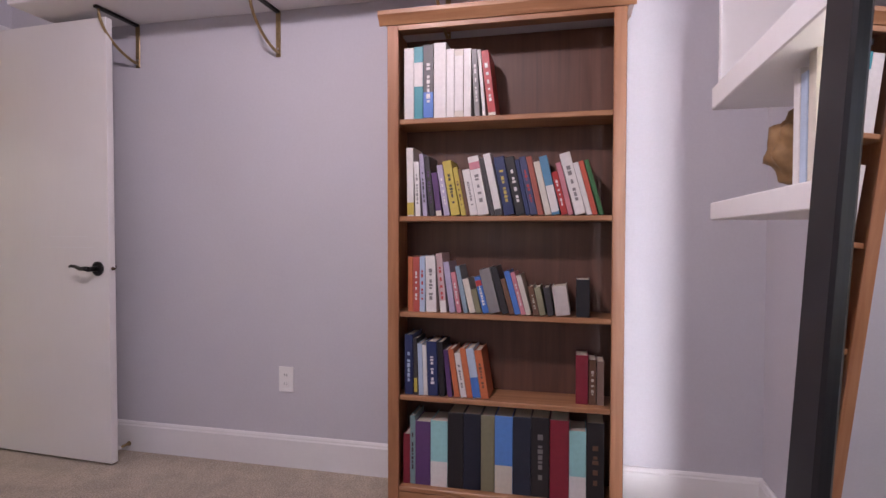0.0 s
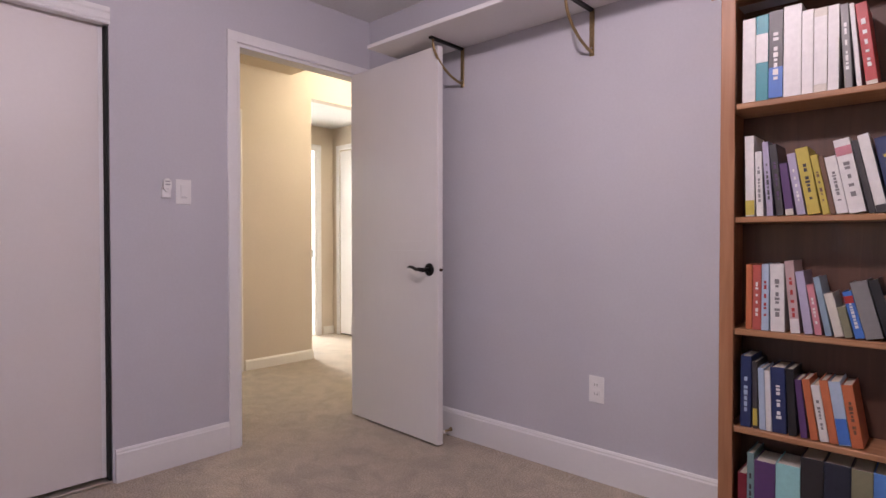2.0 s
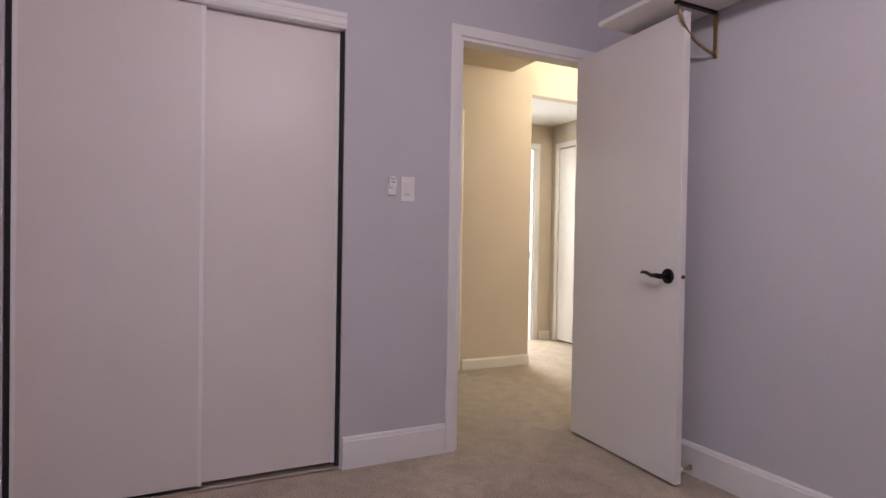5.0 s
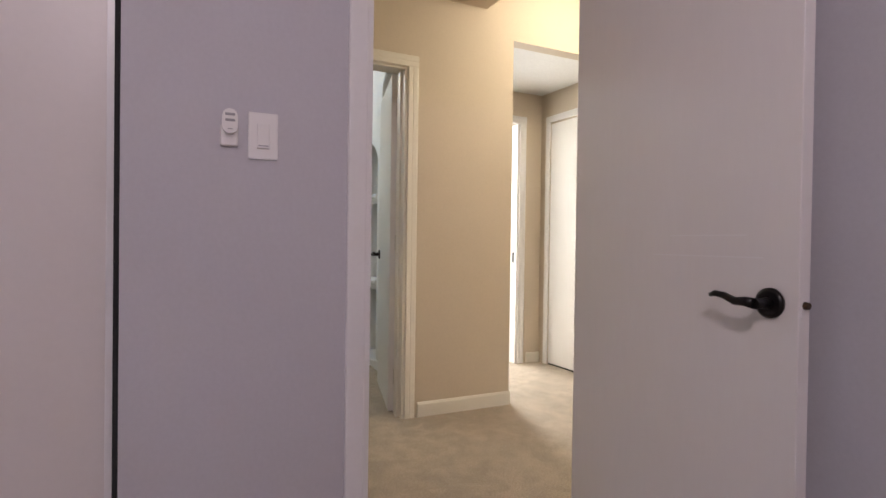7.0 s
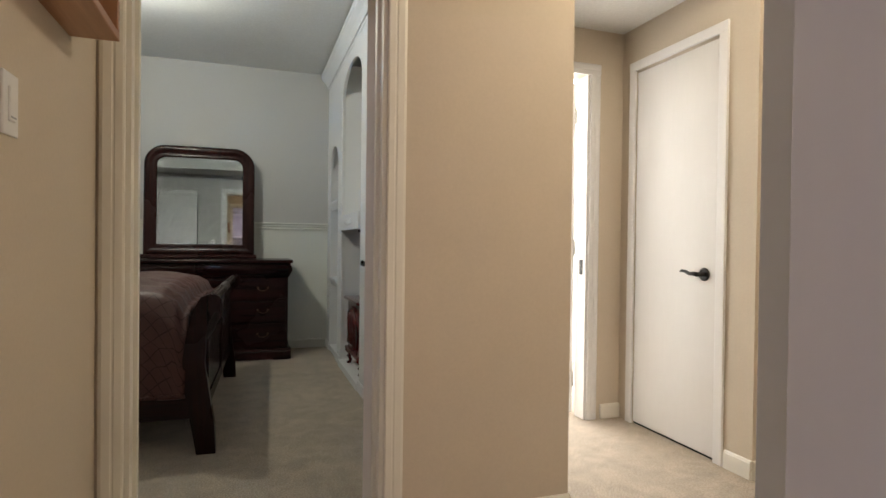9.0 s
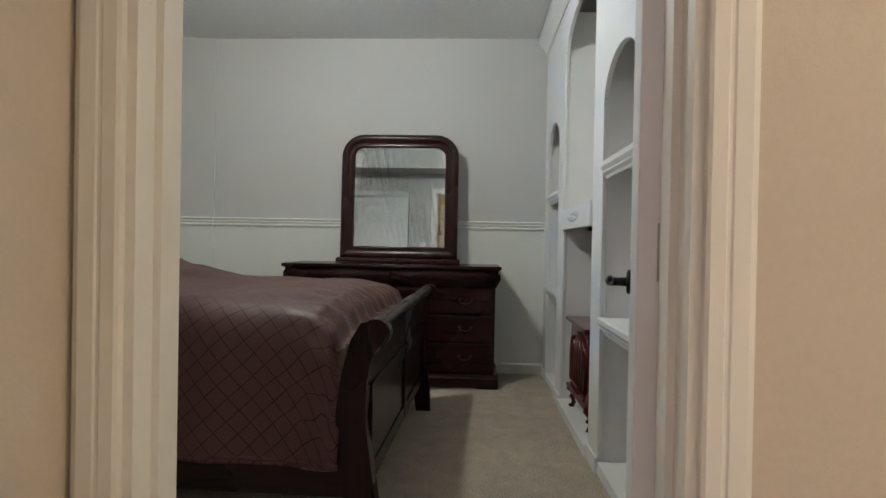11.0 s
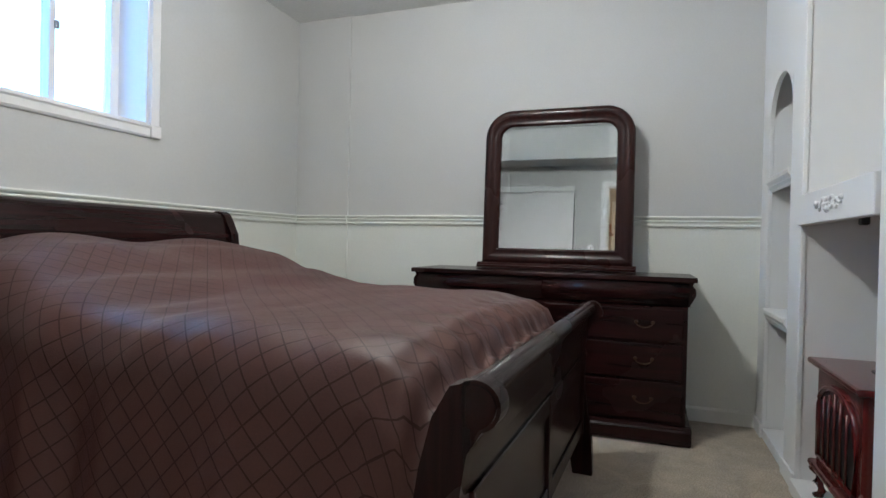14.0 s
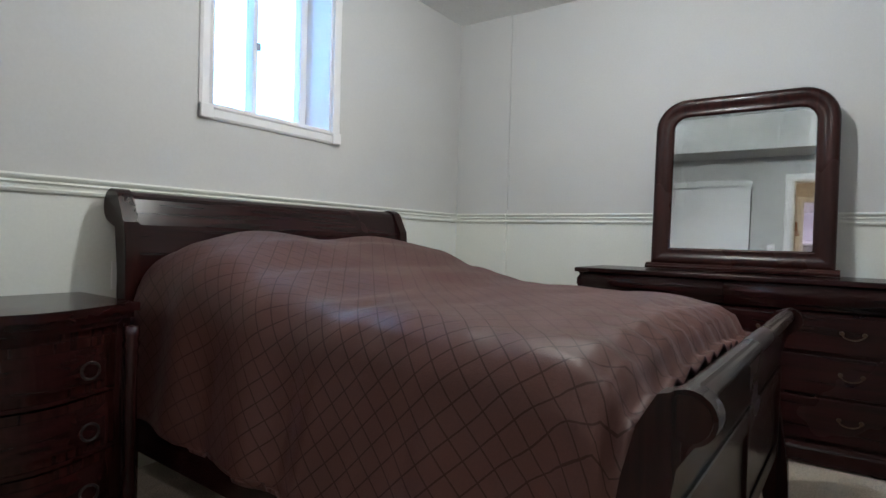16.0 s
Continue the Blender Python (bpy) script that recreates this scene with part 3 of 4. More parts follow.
rim = [(0.018 * math.cos(k * math.tau / 24), 0.030 * math.copysign(1, math.sin(k * math.tau / 24) or 1) * (abs(math.sin(k * math.tau / 24)) ** 0.6) + 0.018) for k in range(24)]
sweep(bm, rim, (0, -0.0125, 0), (0, -0.026, 0), (1, 0, 0), (0, 0, 1))
body = part("body", bm, M_PLASTIC, rc, "rounded white remote")
for z in (0.034, 0.020):
    part("button", single(-0.011, 0.011, -0.0275, -0.0255, z - 0.003, z + 0.003, bevel=0.0008), M_GREYPL, body)
part("button", single(-0.005, 0.005, -0.0272, -0.0255, -0.002, 0.000), M_GREYPL, body)


# ---- lamps ----
def dome(name, x, y, z, r, label):
    ob = thing(name, label, "ceiling light", pose(x, y, z))
    part("base_ring", lathe(B(), [(r * 1.04, 0), (r * 1.06, -0.015), (r * 0.98, -0.022)], n=32), M_STEEL, ob)
    part("glass_dome", lathe(B(), [(r * 0.96, -0.022), (r * 0.90, -0.045), (r * 0.70, -0.068), (r * 0.35, -0.082), (0.01, -0.086)], n=32), M_LAMP, ob, "lit frosted glass dome")


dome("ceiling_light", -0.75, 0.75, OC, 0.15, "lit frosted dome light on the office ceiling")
dome("ceiling_light", -6.25, 1.05, BC, 0.17, "lit frosted dome light on the bedroom ceiling")
dome("ceiling_light", -3.62, 3.35, HC, 0.14, "lit frosted dome light on the hallway ceiling")

# ---- windows ----
win = thing("window_1", "white framed high basement window with sliding sash", "window")
win["kind"] = "structure"
FR = [(0, 0), (0.022, 0), (0.024, 0.012), (0.016, 0.020), (0.018, 0.055), (0.010, 0.066), (0, 0.066)]
for a, b, w in (((WX0, BS, WZ0), (WX0, BS, WZ1), (-1, 0, 0)), ((WX1, BS, WZ0), (WX1, BS, WZ1), (1, 0, 0)), ((WX0 - 0.066, BS, WZ0), (WX1 + 0.066, BS, WZ0), (0, 0, -1)), ((WX0 - 0.066, BS, WZ1), (WX1 + 0.066, BS, WZ1), (0, 0, 1))):
    part("casing", sweep(B(), FR, a, b, (0, 1, 0), w), M_TRIM, win)
for x in (WX0 - 0.066, WX1):
    part("corner_block", single(x, x + 0.066, BS, BS + 0.028, WZ0 - 0.066, WZ0, bevel=0.004), M_TRIM, win)
for dims in ((WX0, WX0 + 0.012, BS - 0.3, BS, WZ0, WZ1), (WX1 - 0.012, WX1, BS - 0.3, BS, WZ0, WZ1), (WX0 + 0.012, WX1 - 0.012, BS - 0.3, BS, WZ0, WZ0 + 0.012)):
    part("window_liner", single(*dims), M_TRIM, win)
fy0, fy1 = BS - 0.26, BS - 0.20
for dims in ((WX0 + 0.012, WX0 + 0.062, fy0, fy1, WZ0 + 0.012, WZ1), (WX1 - 0.062, WX1 - 0.012, fy0, fy1, WZ0 + 0.012, WZ1), (WX0 + 0.062, WX1 - 0.062, fy0, fy1, WZ0 + 0.012, WZ0 + 0.055)):
    part("window_frame", single(*dims, bevel=0.004), M_PLASTIC, win)
mull = part("sash_stile", single(-6.345, -6.315, fy0, fy1 + 0.012, WZ0 + 0.055, WZ1, bevel=0.003), M_PLASTIC, win)
part("latch", single(-6.355, -6.335, fy1 + 0.012, fy1 + 0.028, 2.02, 2.06, bevel=0.003), M_GREYPL, mull)
pane = part("pane", single(WX0 + 0.06, WX1 - 0.06, fy0 + 0.02, fy0 + 0.026, WZ0 + 0.05, WZ1), M_GLASS, win)
pane.visible_shadow = False
structure("backdrop", single(-7.6, -4.9, -2.0, -1.98, 0.8, 3.6), M_DAY, "overexposed daylight outside the window", "backdrop")
win2 = thing("window_2", "white framed office window", "window")
win2["kind"] = "structure"
for dims in ((-1.6, -1.55, OS - 0.1, OS - 0.04, 0.9, 2.0), (-0.25, -0.2, OS - 0.1, OS - 0.04, 0.9, 2.0), (-0.925, -0.875, OS - 0.1, OS - 0.04, 0.95, 1.95), (-1.55, -0.25, OS - 0.1, OS - 0.04, 0.9, 0.95), (-1.55, -0.25, OS - 0.1, OS - 0.04, 1.95, 2.0)):
    part("window_frame", single(*dims, bevel=0.003), M_PLASTIC, win2)

# ---- office: long wall shelf on brackets ----
shelf = thing("wall_shelf", "long white board shelf high on the wall", "shelf")
part("board", single(-2.43, 0.05, 1.975, ON - 0.001, 2.068, 2.090, bevel=0.003), M_TRIM, shelf)


def bracket(x):
    ob = thing("shelf_bracket", "brass and bronze curved shelf bracket", "bracket", pose(x, ON, 2.068), "shelf brackets")
    part("wall_plate", single(-0.011, 0.011, -0.006, 0, -0.205, 0, bevel=0.001), M_BRASS, ob)
    part("arm", single(-0.010, 0.010, -0.25, -0.006, -0.012, 0, bevel=0.001), M_BRONZE, ob)
    bm = B()
    pts = [(0, -0.006 - 0.225 * math.sin(a) ** 1.3, -0.012 - 0.175 * math.cos(a)) for a in [k * math.pi / 24 for k in range(13)]]
    tube(bm, pts, 0.0065, 8)
    part("brace", bm, M_BRASS, ob)
    part("screw", tube(B(), [(0, -0.006, -0.17), (0, -0.010, -0.17)], [0.005, 0.003], 10), M_STEEL, ob)


for x in (-2.05, -1.305, -0.52):
    bracket(x)

# ---- office: bookcase ----
BX0, BX1, BY0, BY1, BZ = -0.715, 0.178, 2.092, 2.300, 1.905
bc = thing("bookcase", "orange-brown pine bookcase with five filled shelves", "bookcase", pose(0, 0, 0))
for x0, x1 in ((BX0 + 0.004, BX0 + 0.022), (BX1 - 0.022, BX1 - 0.004)):
    part("side_panel", single(x0, x1, BY0 + 0.018, BY1, 0, BZ - 0.03, bevel=0.001), M_PINE, bc)
for x0, x1 in ((BX0, BX0 + 0.045), (BX1 - 0.045, BX1)):
    part("face_stile", single(x0, x1, BY0, BY0 + 0.018, 0, BZ - 0.03, bevel=0.002), M_PINE, bc)
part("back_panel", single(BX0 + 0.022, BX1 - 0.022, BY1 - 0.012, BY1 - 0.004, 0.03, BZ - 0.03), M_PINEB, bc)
part("head_rail", single(BX0 + 0.045, BX1 - 0.045, BY0 + 0.001, BY0 + 0.018, 1.855, BZ - 0.03, bevel=0.001), M_PINEX, bc)
CR = [(0, 0), (0.006, 0), (0.012, 0.012), (0.026, 0.030), (0.030, 0.034), (0.030, 0.050), (0, 0.050)]
bm = sweep(B(), CR, (BX0 - 0.03, BY0, BZ - 0.03), (BX1 + 0.03, BY0, BZ - 0.03), (0, -1, 0), (0, 0, 1))
box(bm, BX0 - 0.03, BX1 + 0.03, BY0 + 0.0005, BY1, BZ + 0.004, BZ + 0.020)
sweep(bm, CR, (BX0, BY0 + 0.001, BZ - 0.03), (BX0, BY1, BZ - 0.03), (-1, 0, 0), (0, 0, 1))
sweep(bm, CR, (BX1, BY0 + 0.001, BZ - 0.03), (BX1, BY1, BZ - 0.03), (1, 0, 0), (0, 0, 1))
part("cornice", bm, M_PINEX, bc)
SHELF_Z = (1.515, 1.135, 0.757, 0.425, 0.065)
for z in SHELF_Z:
    part("shelf", single(BX0 + 0.0225, BX1 - 0.0225, BY0 + (0.0185 if z > 0.1 else 0.004), BY1 - 0.0125, z - 0.020, z, bevel=0.003), M_PINEX, bc)
part("plinth", single(BX0 + 0.045, BX1 - 0.045, BY0 + 0.004, BY0 + 0.018, 0, 0.044), M_PINEX, bc)


def book(x, z, w, h, d, lean, color, band=None, marks=None, front=None, words=""):
    """One book, spine to the front, its lower corner at x on a shelf at z; lean in degrees from upright."""
    fy = (BY0 + 0.035) if front is None else front
    ob = thing("book", words or "hardback book standing on a bookcase shelf", "book", pose(x, fy, z, 0, -lean, 0), "books")
    m = cover(color)
    bm = B()
    box(bm, 0, w, 0, 0.004, 0, h, 0.0012)
    box(bm, 0, 0.0025, 0.004, d, 0, h), box(bm, w - 0.0025, w, 0.004, d, 0, h)
    part("cover", bm, m, ob)
    part("page_block", single(0.0028, w - 0.0028, 0.0045, d - 0.004, 0.003, h - 0.004), M_PAPER, ob)
    if band:
        c, z0, z1 = band
        part("spine_band", single(0.0005, w - 0.0005, -0.0012, 0.002, h * z0, h * z1), cover(c), ob)
    if marks and w > 0.014:
        bm = B()
        zz = h * 0.22
        rnd = random.Random(int(x * 1e4) + int(z * 100))
        while zz < h * 0.74:
            k = h * rnd.uniform(0.025, 0.07)
            s = rnd.uniform(0.31, 0.40)
            box(bm, w * s, w * (1 - s), -0.0016, 0.001, zz, min(zz + k, h * 0.88))
            zz += k + h * rnd.choice((0.018, 0.018, 0.07))
        part("spine_lettering", bm, cover(marks), ob)["kind"] = "stuff"
    return ob


WH, OFF, NAVY, BLK, RED_, ORG, YEL = (0.72, 0.70, 0.68), (0.62, 0.58, 0.50), (0.020, 0.032, 0.11), (0.015, 0.014, 0.017), (0.42, 0.035, 0.035), (0.52, 0.15, 0.06), (0.52, 0.42, 0.08)
TEAL, BLUE, LAV, PUR, GRN, BRN, CRIM = (0.04, 0.27, 0.32), (0.06, 0.17, 0.52), (0.42, 0.38, 0.52), (0.10, 0.045, 0.15), (0.05, 0.16, 0.06), (0.14, 0.07, 0.04), (0.22, 0.018, 0.035)
AQUA, OLIVE, PINK, GRY, PALE, DK = (0.32, 0.62, 0.62), (0.22, 0.21, 0.13), (0.55, 0.22, 0.26), (0.22, 0.21, 0.21), (0.42, 0.52, 0.66), (0.045, 0.04, 0.045)
ROWS_OF_BOOKS = (
    (0, 0.004, 0.28, ((0.038, 0.280, 0, WH, None, None), (0.035, 0.283, 0, TEAL, (WH, 0.45, 0.78), None), (0.040, 0.288, 0, DK, (BLUE, 0.02, 0.36), WH), (0.048, 0.292, 0, WH, None, None),
        (0.030, 0.265, 0, WH, None, None), (0.034, 0.262, 0, OFF, (WH, 0.1, 0.9), None), (0.028, 0.262, 0, WH, None, None), (0.020, 0.258, 3, GRY, None, WH), (0.012, 0.255, 5, WH, None, None), (0.028, 0.250, 7, RED_, (OFF, 0.0, 0.05), WH))),
    (1, 0.008, 0.25, ((0.024, 0.270, 1, WH, (YEL, 0.02, 0.2), None), (0.018, 0.215, 2, WH, None, GRY), (0.016, 0.245, 4, LAV, None, DK), (0.018, 0.235, 6, DK, None, PUR), (0.020, 0.17, 7, PUR, (OFF, 0, 0.12), None), (0.020, 0.200, 9, LAV, None, WH),
        (0.030, 0.215, 10, YEL, None, DK), (0.016, 0.190, 11, YEL, None, BRN), (0.012, 0.185, 11, BRN, None, None), (0.026, 0.180, 11, WH, None, GRY), (0.036, 0.230, 11, WH, (PINK, 0.78, 0.9), GRY), (0.014, 0.225, 12, DK, None, None), (0.024, 0.240, 12, WH, (DK, 0.0, 0.1), None),
        (0.034, 0.225, 11, NAVY, None, YEL), (0.030, 0.225, 12, BLK, None, WH), (0.014, 0.215, 12, NAVY, None, None), (0.022, 0.225, 12, (0.05, 0.06, 0.14), None, RED_), (0.018, 0.225, 12, (0.35, 0.10, 0.07), None, None), (0.020, 0.205, 13, OFF, None, None), (0.026, 0.225, 13, (0.10, 0.26, 0.42), (WH, 0.05, 0.5), None),
        (0.020, 0.165, 14, RED_, None, WH), (0.016, 0.20, 14, PINK, None, None), (0.034, 0.235, 15, WH, None, GRY), (0.016, 0.20, 15, WH, None, None), (0.016, 0.205, 15, (0.5, 0.10, 0.06), None, None), (0.014, 0.21, 16, GRN, None, None))),
    (2, 0.012, 0.21, ((0.018, 0.218, 0, ORG, None, None), (0.024, 0.216, 0, (0.45, 0.09, 0.07), None, WH), (0.020, 0.22, 0, PALE, None, RED_), (0.038, 0.222, 1, WH, None, GRY), (0.024, 0.232, 5, (0.5, 0.36, 0.36), (WH, 0.0, 0.2), RED_), (0.022, 0.20, 8, LAV, None, None), (0.018, 0.16, 9, PINK, None, WH),
        (0.016, 0.185, 11, (0.25, 0.34, 0.42), None, None), (0.022, 0.135, 13, OFF, None, None), (0.020, 0.095, 13, OLIVE, None, None), (0.022, 0.145, 14, BLUE, (RED_, 0.75, 0.9), WH), (0.040, 0.175, 14, GRY, None, None), (0.024, 0.185, 15, BLK, None, None), (0.018, 0.14, 15, BRN, None, None),
        (0.020, 0.170, 15, BLUE, None, None), (0.016, 0.165, 15, PINK, None, WH), (0.018, 0.155, 15, OFF, None, None), (0.020, 0.110, 12, BRN, None, OFF), (0.022, 0.108, 12, OLIVE, None, None), (0.022, 0.108, 10, DK, None, None), (0.050, 0.112, 8, (0.5, 0.45, 0.42), None, None), (0.046, 0.14, 0, BLK, None, None))),
    (3, 0.005, 0.23, ((0.032, 0.240, 0, NAVY, None, PALE), (0.014, 0.225, 1, DK, (YEL, 0.05, 0.3), None), (0.018, 0.205, 2, PALE, None, None), (0.016, 0.200, 2, WH, None, None), (0.040, 0.215, 2, NAVY, None, WH), (0.022, 0.215, 3, BLK, None, None),
        (0.018, 0.185, 6, PUR, None, None), (0.020, 0.190, 8, ORG, None, None), (0.022, 0.175, 9, WH, None, GRY), (0.022, 0.195, 9, ORG, None, None), (0.030, 0.195, 9, PALE, (BLUE, 0.02, 0.42), None), (0.028, 0.190, 9, ORG, None, BRN))),
    (4, 0.002, 0.30, ((0.024, 0.20, 0, CRIM, None, None), (0.018, 0.275, 0, (0.20, 0.32, 0.32), None, DK), (0.054, 0.255, 0, PUR, None, None), (0.060, 0.262, 0, AQUA, (WH, 0.0, 0.38), None), (0.054, 0.300, 0, BLK, None, None), (0.060, 0.300, 0, (0.014, 0.018, 0.035), None, None), (0.046, 0.298, 0, OLIVE, None, None),
        (0.060, 0.300, 0, (0.10, 0.25, 0.62), (OFF, 0.0, 0.36), None), (0.060, 0.302, 0, (0.016, 0.022, 0.04), None, None), (0.060, 0.305, 0, BLK, None, GRY), (0.062, 0.300, 0, CRIM, None, None), (0.054, 0.265, 0, AQUA, (WH, 0.0, 0.35), None), (0.056, 0.300, 0, BLK, None, BRN))),
)
for row, gap, _, books in ROWS_OF_BOOKS:
    x = BX0 + 0.05 + gap * 2
    last = 0.0
    for w, h, lean, c, band, marks in books:
        if lean != last:
            x += 0.001 + abs(math.sin(radians(lean - last))) * h * 0.9
            last = lean
        d = 0.135 if row else 0.15
        w *= (1.03, 1.15, 1.07, 1.03, 1.14)[row]
        book(x, SHELF_Z[row] + 0.0005, w, h, d, lean, c, band, marks)
        x += w / math.cos(radians(lean)) + 0.0012
for x, w, h, c in ((0.010, 0.045, 0.185, CRIM), (0.058, 0.026, 0.17, BRN), (0.087, 0.026, 0.165, (0.2, 0.13, 0.10))):
    book(x, SHELF_Z[3] + 0.0005, w, h, 0.11, 0, c, None, OFF if c == BRN else None, BY0 + 0.06, "dark leather-bound book at the end of a shelf")

# ---- office: east wall shelves, leaning mirror, ornament ----
fs = thing("floating_shelf", "thick white floating shelf on the wall", "shelf", group="floating shelves")
part("board", single(0.36, OE - 0.001, 0.05, 1.65, 1.105, 1.152, bevel=0.003), M_TRIM, fs)
fs = thing("floating_shelf", "thick white boxed floating shelf with end panel", "shelf", group="floating shelves")
part("board", single(0.36, OE - 0.001, 0.05, 1.65, 1.402, 1.462, bevel=0.003), M_TRIM, fs)
part("end_panel", single(0.375, OE - 0.001, 1.625, 1.65, 1.463, 1.80, bevel=0.002), M_TRIM, fs)
part("top_board", single(0.375, OE - 0.001, 0.05, 1.65, 1.801, 1.84, bevel=0.002), M_TRIM, fs)
for i, (y, w, h, c) in enumerate(((1.24, 0.030, 0.235, WH), (1.205, 0.030, 0.22, PALE), (1.168, 0.034, 0.25, OFF))):
    ob = thing("book", "pale hardback book standing on a floating shelf", "book", pose(0.44, y, 1.1525, 0, 0, 90), "shelf books")
    bm = B()
    box(bm, 0, w, 0, 0.004, 0, h, 0.0012), box(bm, 0, 0.0025, 0.004, 0.17, 0, h), box(bm, w - 0.0025, w, 0.004, 0.17, 0, h)
    part("cover", bm, cover(c), ob)
    ob.matrix_basis = pose(0.42, y, 1.1525, 0, 0, -90) @ pose(0, 0, 0)
    part("page_block", single(0.0028, w - 0.0028, 0.0045, 0.166, 0.003, h - 0.004), M_PAPER, ob)
orn = thing("ornament", "rough gilded fossil-like ornament on a small base", "ornament", pose(0.52, 1.46, 1.1525))
bm = B()
bmesh.ops.create_icosphere(bm, subdivisions=4, radius=1.0)
for v in bm.verts:
    n = noise.noise(v.co * 2.3) * 0.30 + noise.noise(v.co * 6.0) * 0.12
    v.co = Vector((v.co.x * 0.075, v.co.y * 0.055, v.co.z * 0.088)) * (1 + n) + Vector((0, 0, 0.115))
for f in bm.faces:
    f.smooth = True
part("body", bm, M_GOLD, orn)
part("base", lathe(B(), [(0.045, 0), (0.045, 0.010), (0.026, 0.020), (0.022, 0.045)]), M_BRASS, orn)
# unseen stand, added to carry the light of the north wall band
tl = thing("added_light_column", "slim upright column added behind the mirror for the wall's light band", "lamp", pose(0.34, 0.800, 0))
part("column", single(-0.012, 0.012, -0.010, 0.006, 0.012, 1.98, bevel=0.003), M_TRIM, tl)
part("foot", lathe(B(), [(0.06, 0), (0.06, 0.008), (0.03, 0.012)]), M_BLACK, tl)
sl = thing("table_lamp", "small lamp with a lit white shade on a shelf", "lamp", pose(0.57, 0.98, 1.152))
part("base", lathe(B(), [(0.05, 0), (0.05, 0.012), (0.012, 0.02), (0.010, 0.07)]), M_BRASS, sl)
part("shade", lathe(B(), [(0.06, 0.075), (0.045, 0.19)]), M_LAMPW, sl, "lit white shade")

lm = thing("leaning_mirror", "tall black-framed mirror leaning on a shelf", "mirror", pose(0.190, 0.700, 0.0, 0, 3.4, 4.2))
MW, MH = 0.50, 1.40   # local: x is the thickness, y runs towards the camera's side, z up
for y0, y1 in ((-0.062, 0), (-MW, -MW + 0.062)):
    part("frame_side", single(0, 0.028, y0, y1, 0.0, MH, bevel=0.004), M_BLACK, lm)
for z0, z1 in ((0.0, 0.062), (MH - 0.062, MH)):
    part("frame_rail", single(0, 0.028, -MW + 0.062, -0.062, z0, z1, bevel=0.004), M_BLACK, lm)
part("mirror_glass", single(0.010, 0.016, -MW + 0.061, -0.061, 0.061, MH - 0.061), M_MIRROR, lm)
part("backing", single(0.017, 0.024, -MW + 0.061, -0.061, 0.061, MH - 0.061), M_DARK, lm)

# ---- office: red shelves beside the closet ----
for z in (2.01, 1.695, 1.385, 1.068, 0.755, 0.445, 0.135):
    rs = thing("red_shelf", "thick red painted floating shelf", "shelf", pose(OW, -0.446, z), "red shelves")
    part("board", single(0.0005, 0.37, -0.42, 0, -0.03, 0.03, bevel=0.003), M_RED, rs)
trinket = thing("trinket", "small pale figurine shape on a red shelf", "ornament", pose(-2.60, -0.56, 1.0985))
part("body", lathe(B(), [(0.022, 0), (0.024, 0.01), (0.012, 0.03), (0.020, 0.06), (0.012, 0.085)]), cover((0.28, 0.22, 0.30)), trinket)

# ---- door stop ----
ds = thing("door_stop", "small brass door stop on the baseboard", "door stop", pose(-2.12, ON - 0.016, 0.035))
part("stem", tube(B(), [(0, 0, 0), (0, -0.012, 0), (0, -0.055, 0)], [0.012, 0.006, 0.006], 12), M_BRASS, ds)
part("tip", tube(B(), [(0, -0.055, 0), (0, -0.068, 0)], [0.009, 0.009], 12), M_PLASTIC, ds)

# ---- hall: small wooden wall shelf ----
ws = thing("wooden_wall_shelf", "small raw wooden wall shelf holding a grey stone", "shelf", pose(-4.08, 1.345, 1.535))
part("board", single(0, 0.55, 0.0005, 0.11, 0, 0.022, bevel=0.002), M_PINEX, ws)
part("end_block", single(0, 0.02, 0.0005, 0.11, 0.0225, 0.10, bevel=0.002), M_PINE, ws)
part("back_board", single(0.021, 0.55, 0.0005, 0.014, 0.0225, 0.10, bevel=0.002), M_PINEX, ws)
st = thing("stone", "rounded grey stone on a wooden wall shelf", "stone", pose(-4.08 + 0.16, 1.400, 1.535 + 0.0225))
bm = B()
bmesh.ops.create_icosphere(bm, subdivisions=3, radius=1.0)
for v in bm.verts:
    v.co = Vector((v.co.x * 0.055, v.co.y * 0.034, v.co.z * 0.028)) * (1 + 0.12 * noise.noise(v.co * 2)) + Vector((0, 0, 0.029))
for f in bm.faces:
    f.smooth = True
part("body", bm, cover(GRY), st)

# ---- bedroom: built-in shelving ----
U = -0.12   # the unit's run along the wall
YF, YB = BN, 2.868
bi = thing("built_in_shelving", "white built-in shelving with arched niches", "built-in shelves")
STILES = ((BW, -7.78 + U), (-7.28 + U, -7.07 + U), (-6.22 + U, -6.02 + U), (-5.49 + U, -5.40 + U), (-4.62 + U, BE - 0.001))
for x0, x1 in STILES:
    part("stile", single(x0 + 0.001, x1 - 0.001, YF, YF + 0.022, 0, 2.52, bevel=0.004, segs=2), M_BUILTIN, bi)
    for xx in (x0 + 0.006, x1 - 0.024):
        part("partition", single(xx, xx + 0.018, YF + 0.022, YB, 0, 2.52), M_BUILTIN, bi)
    part("plinth_block", single(x0 - 0.004, x1 + 0.004 if x1 < BE - 0.01 else x1, YF - 0.012, YF - 0.0005, 0, 0.075, bevel=0.003), M_BUILTIN, bi)


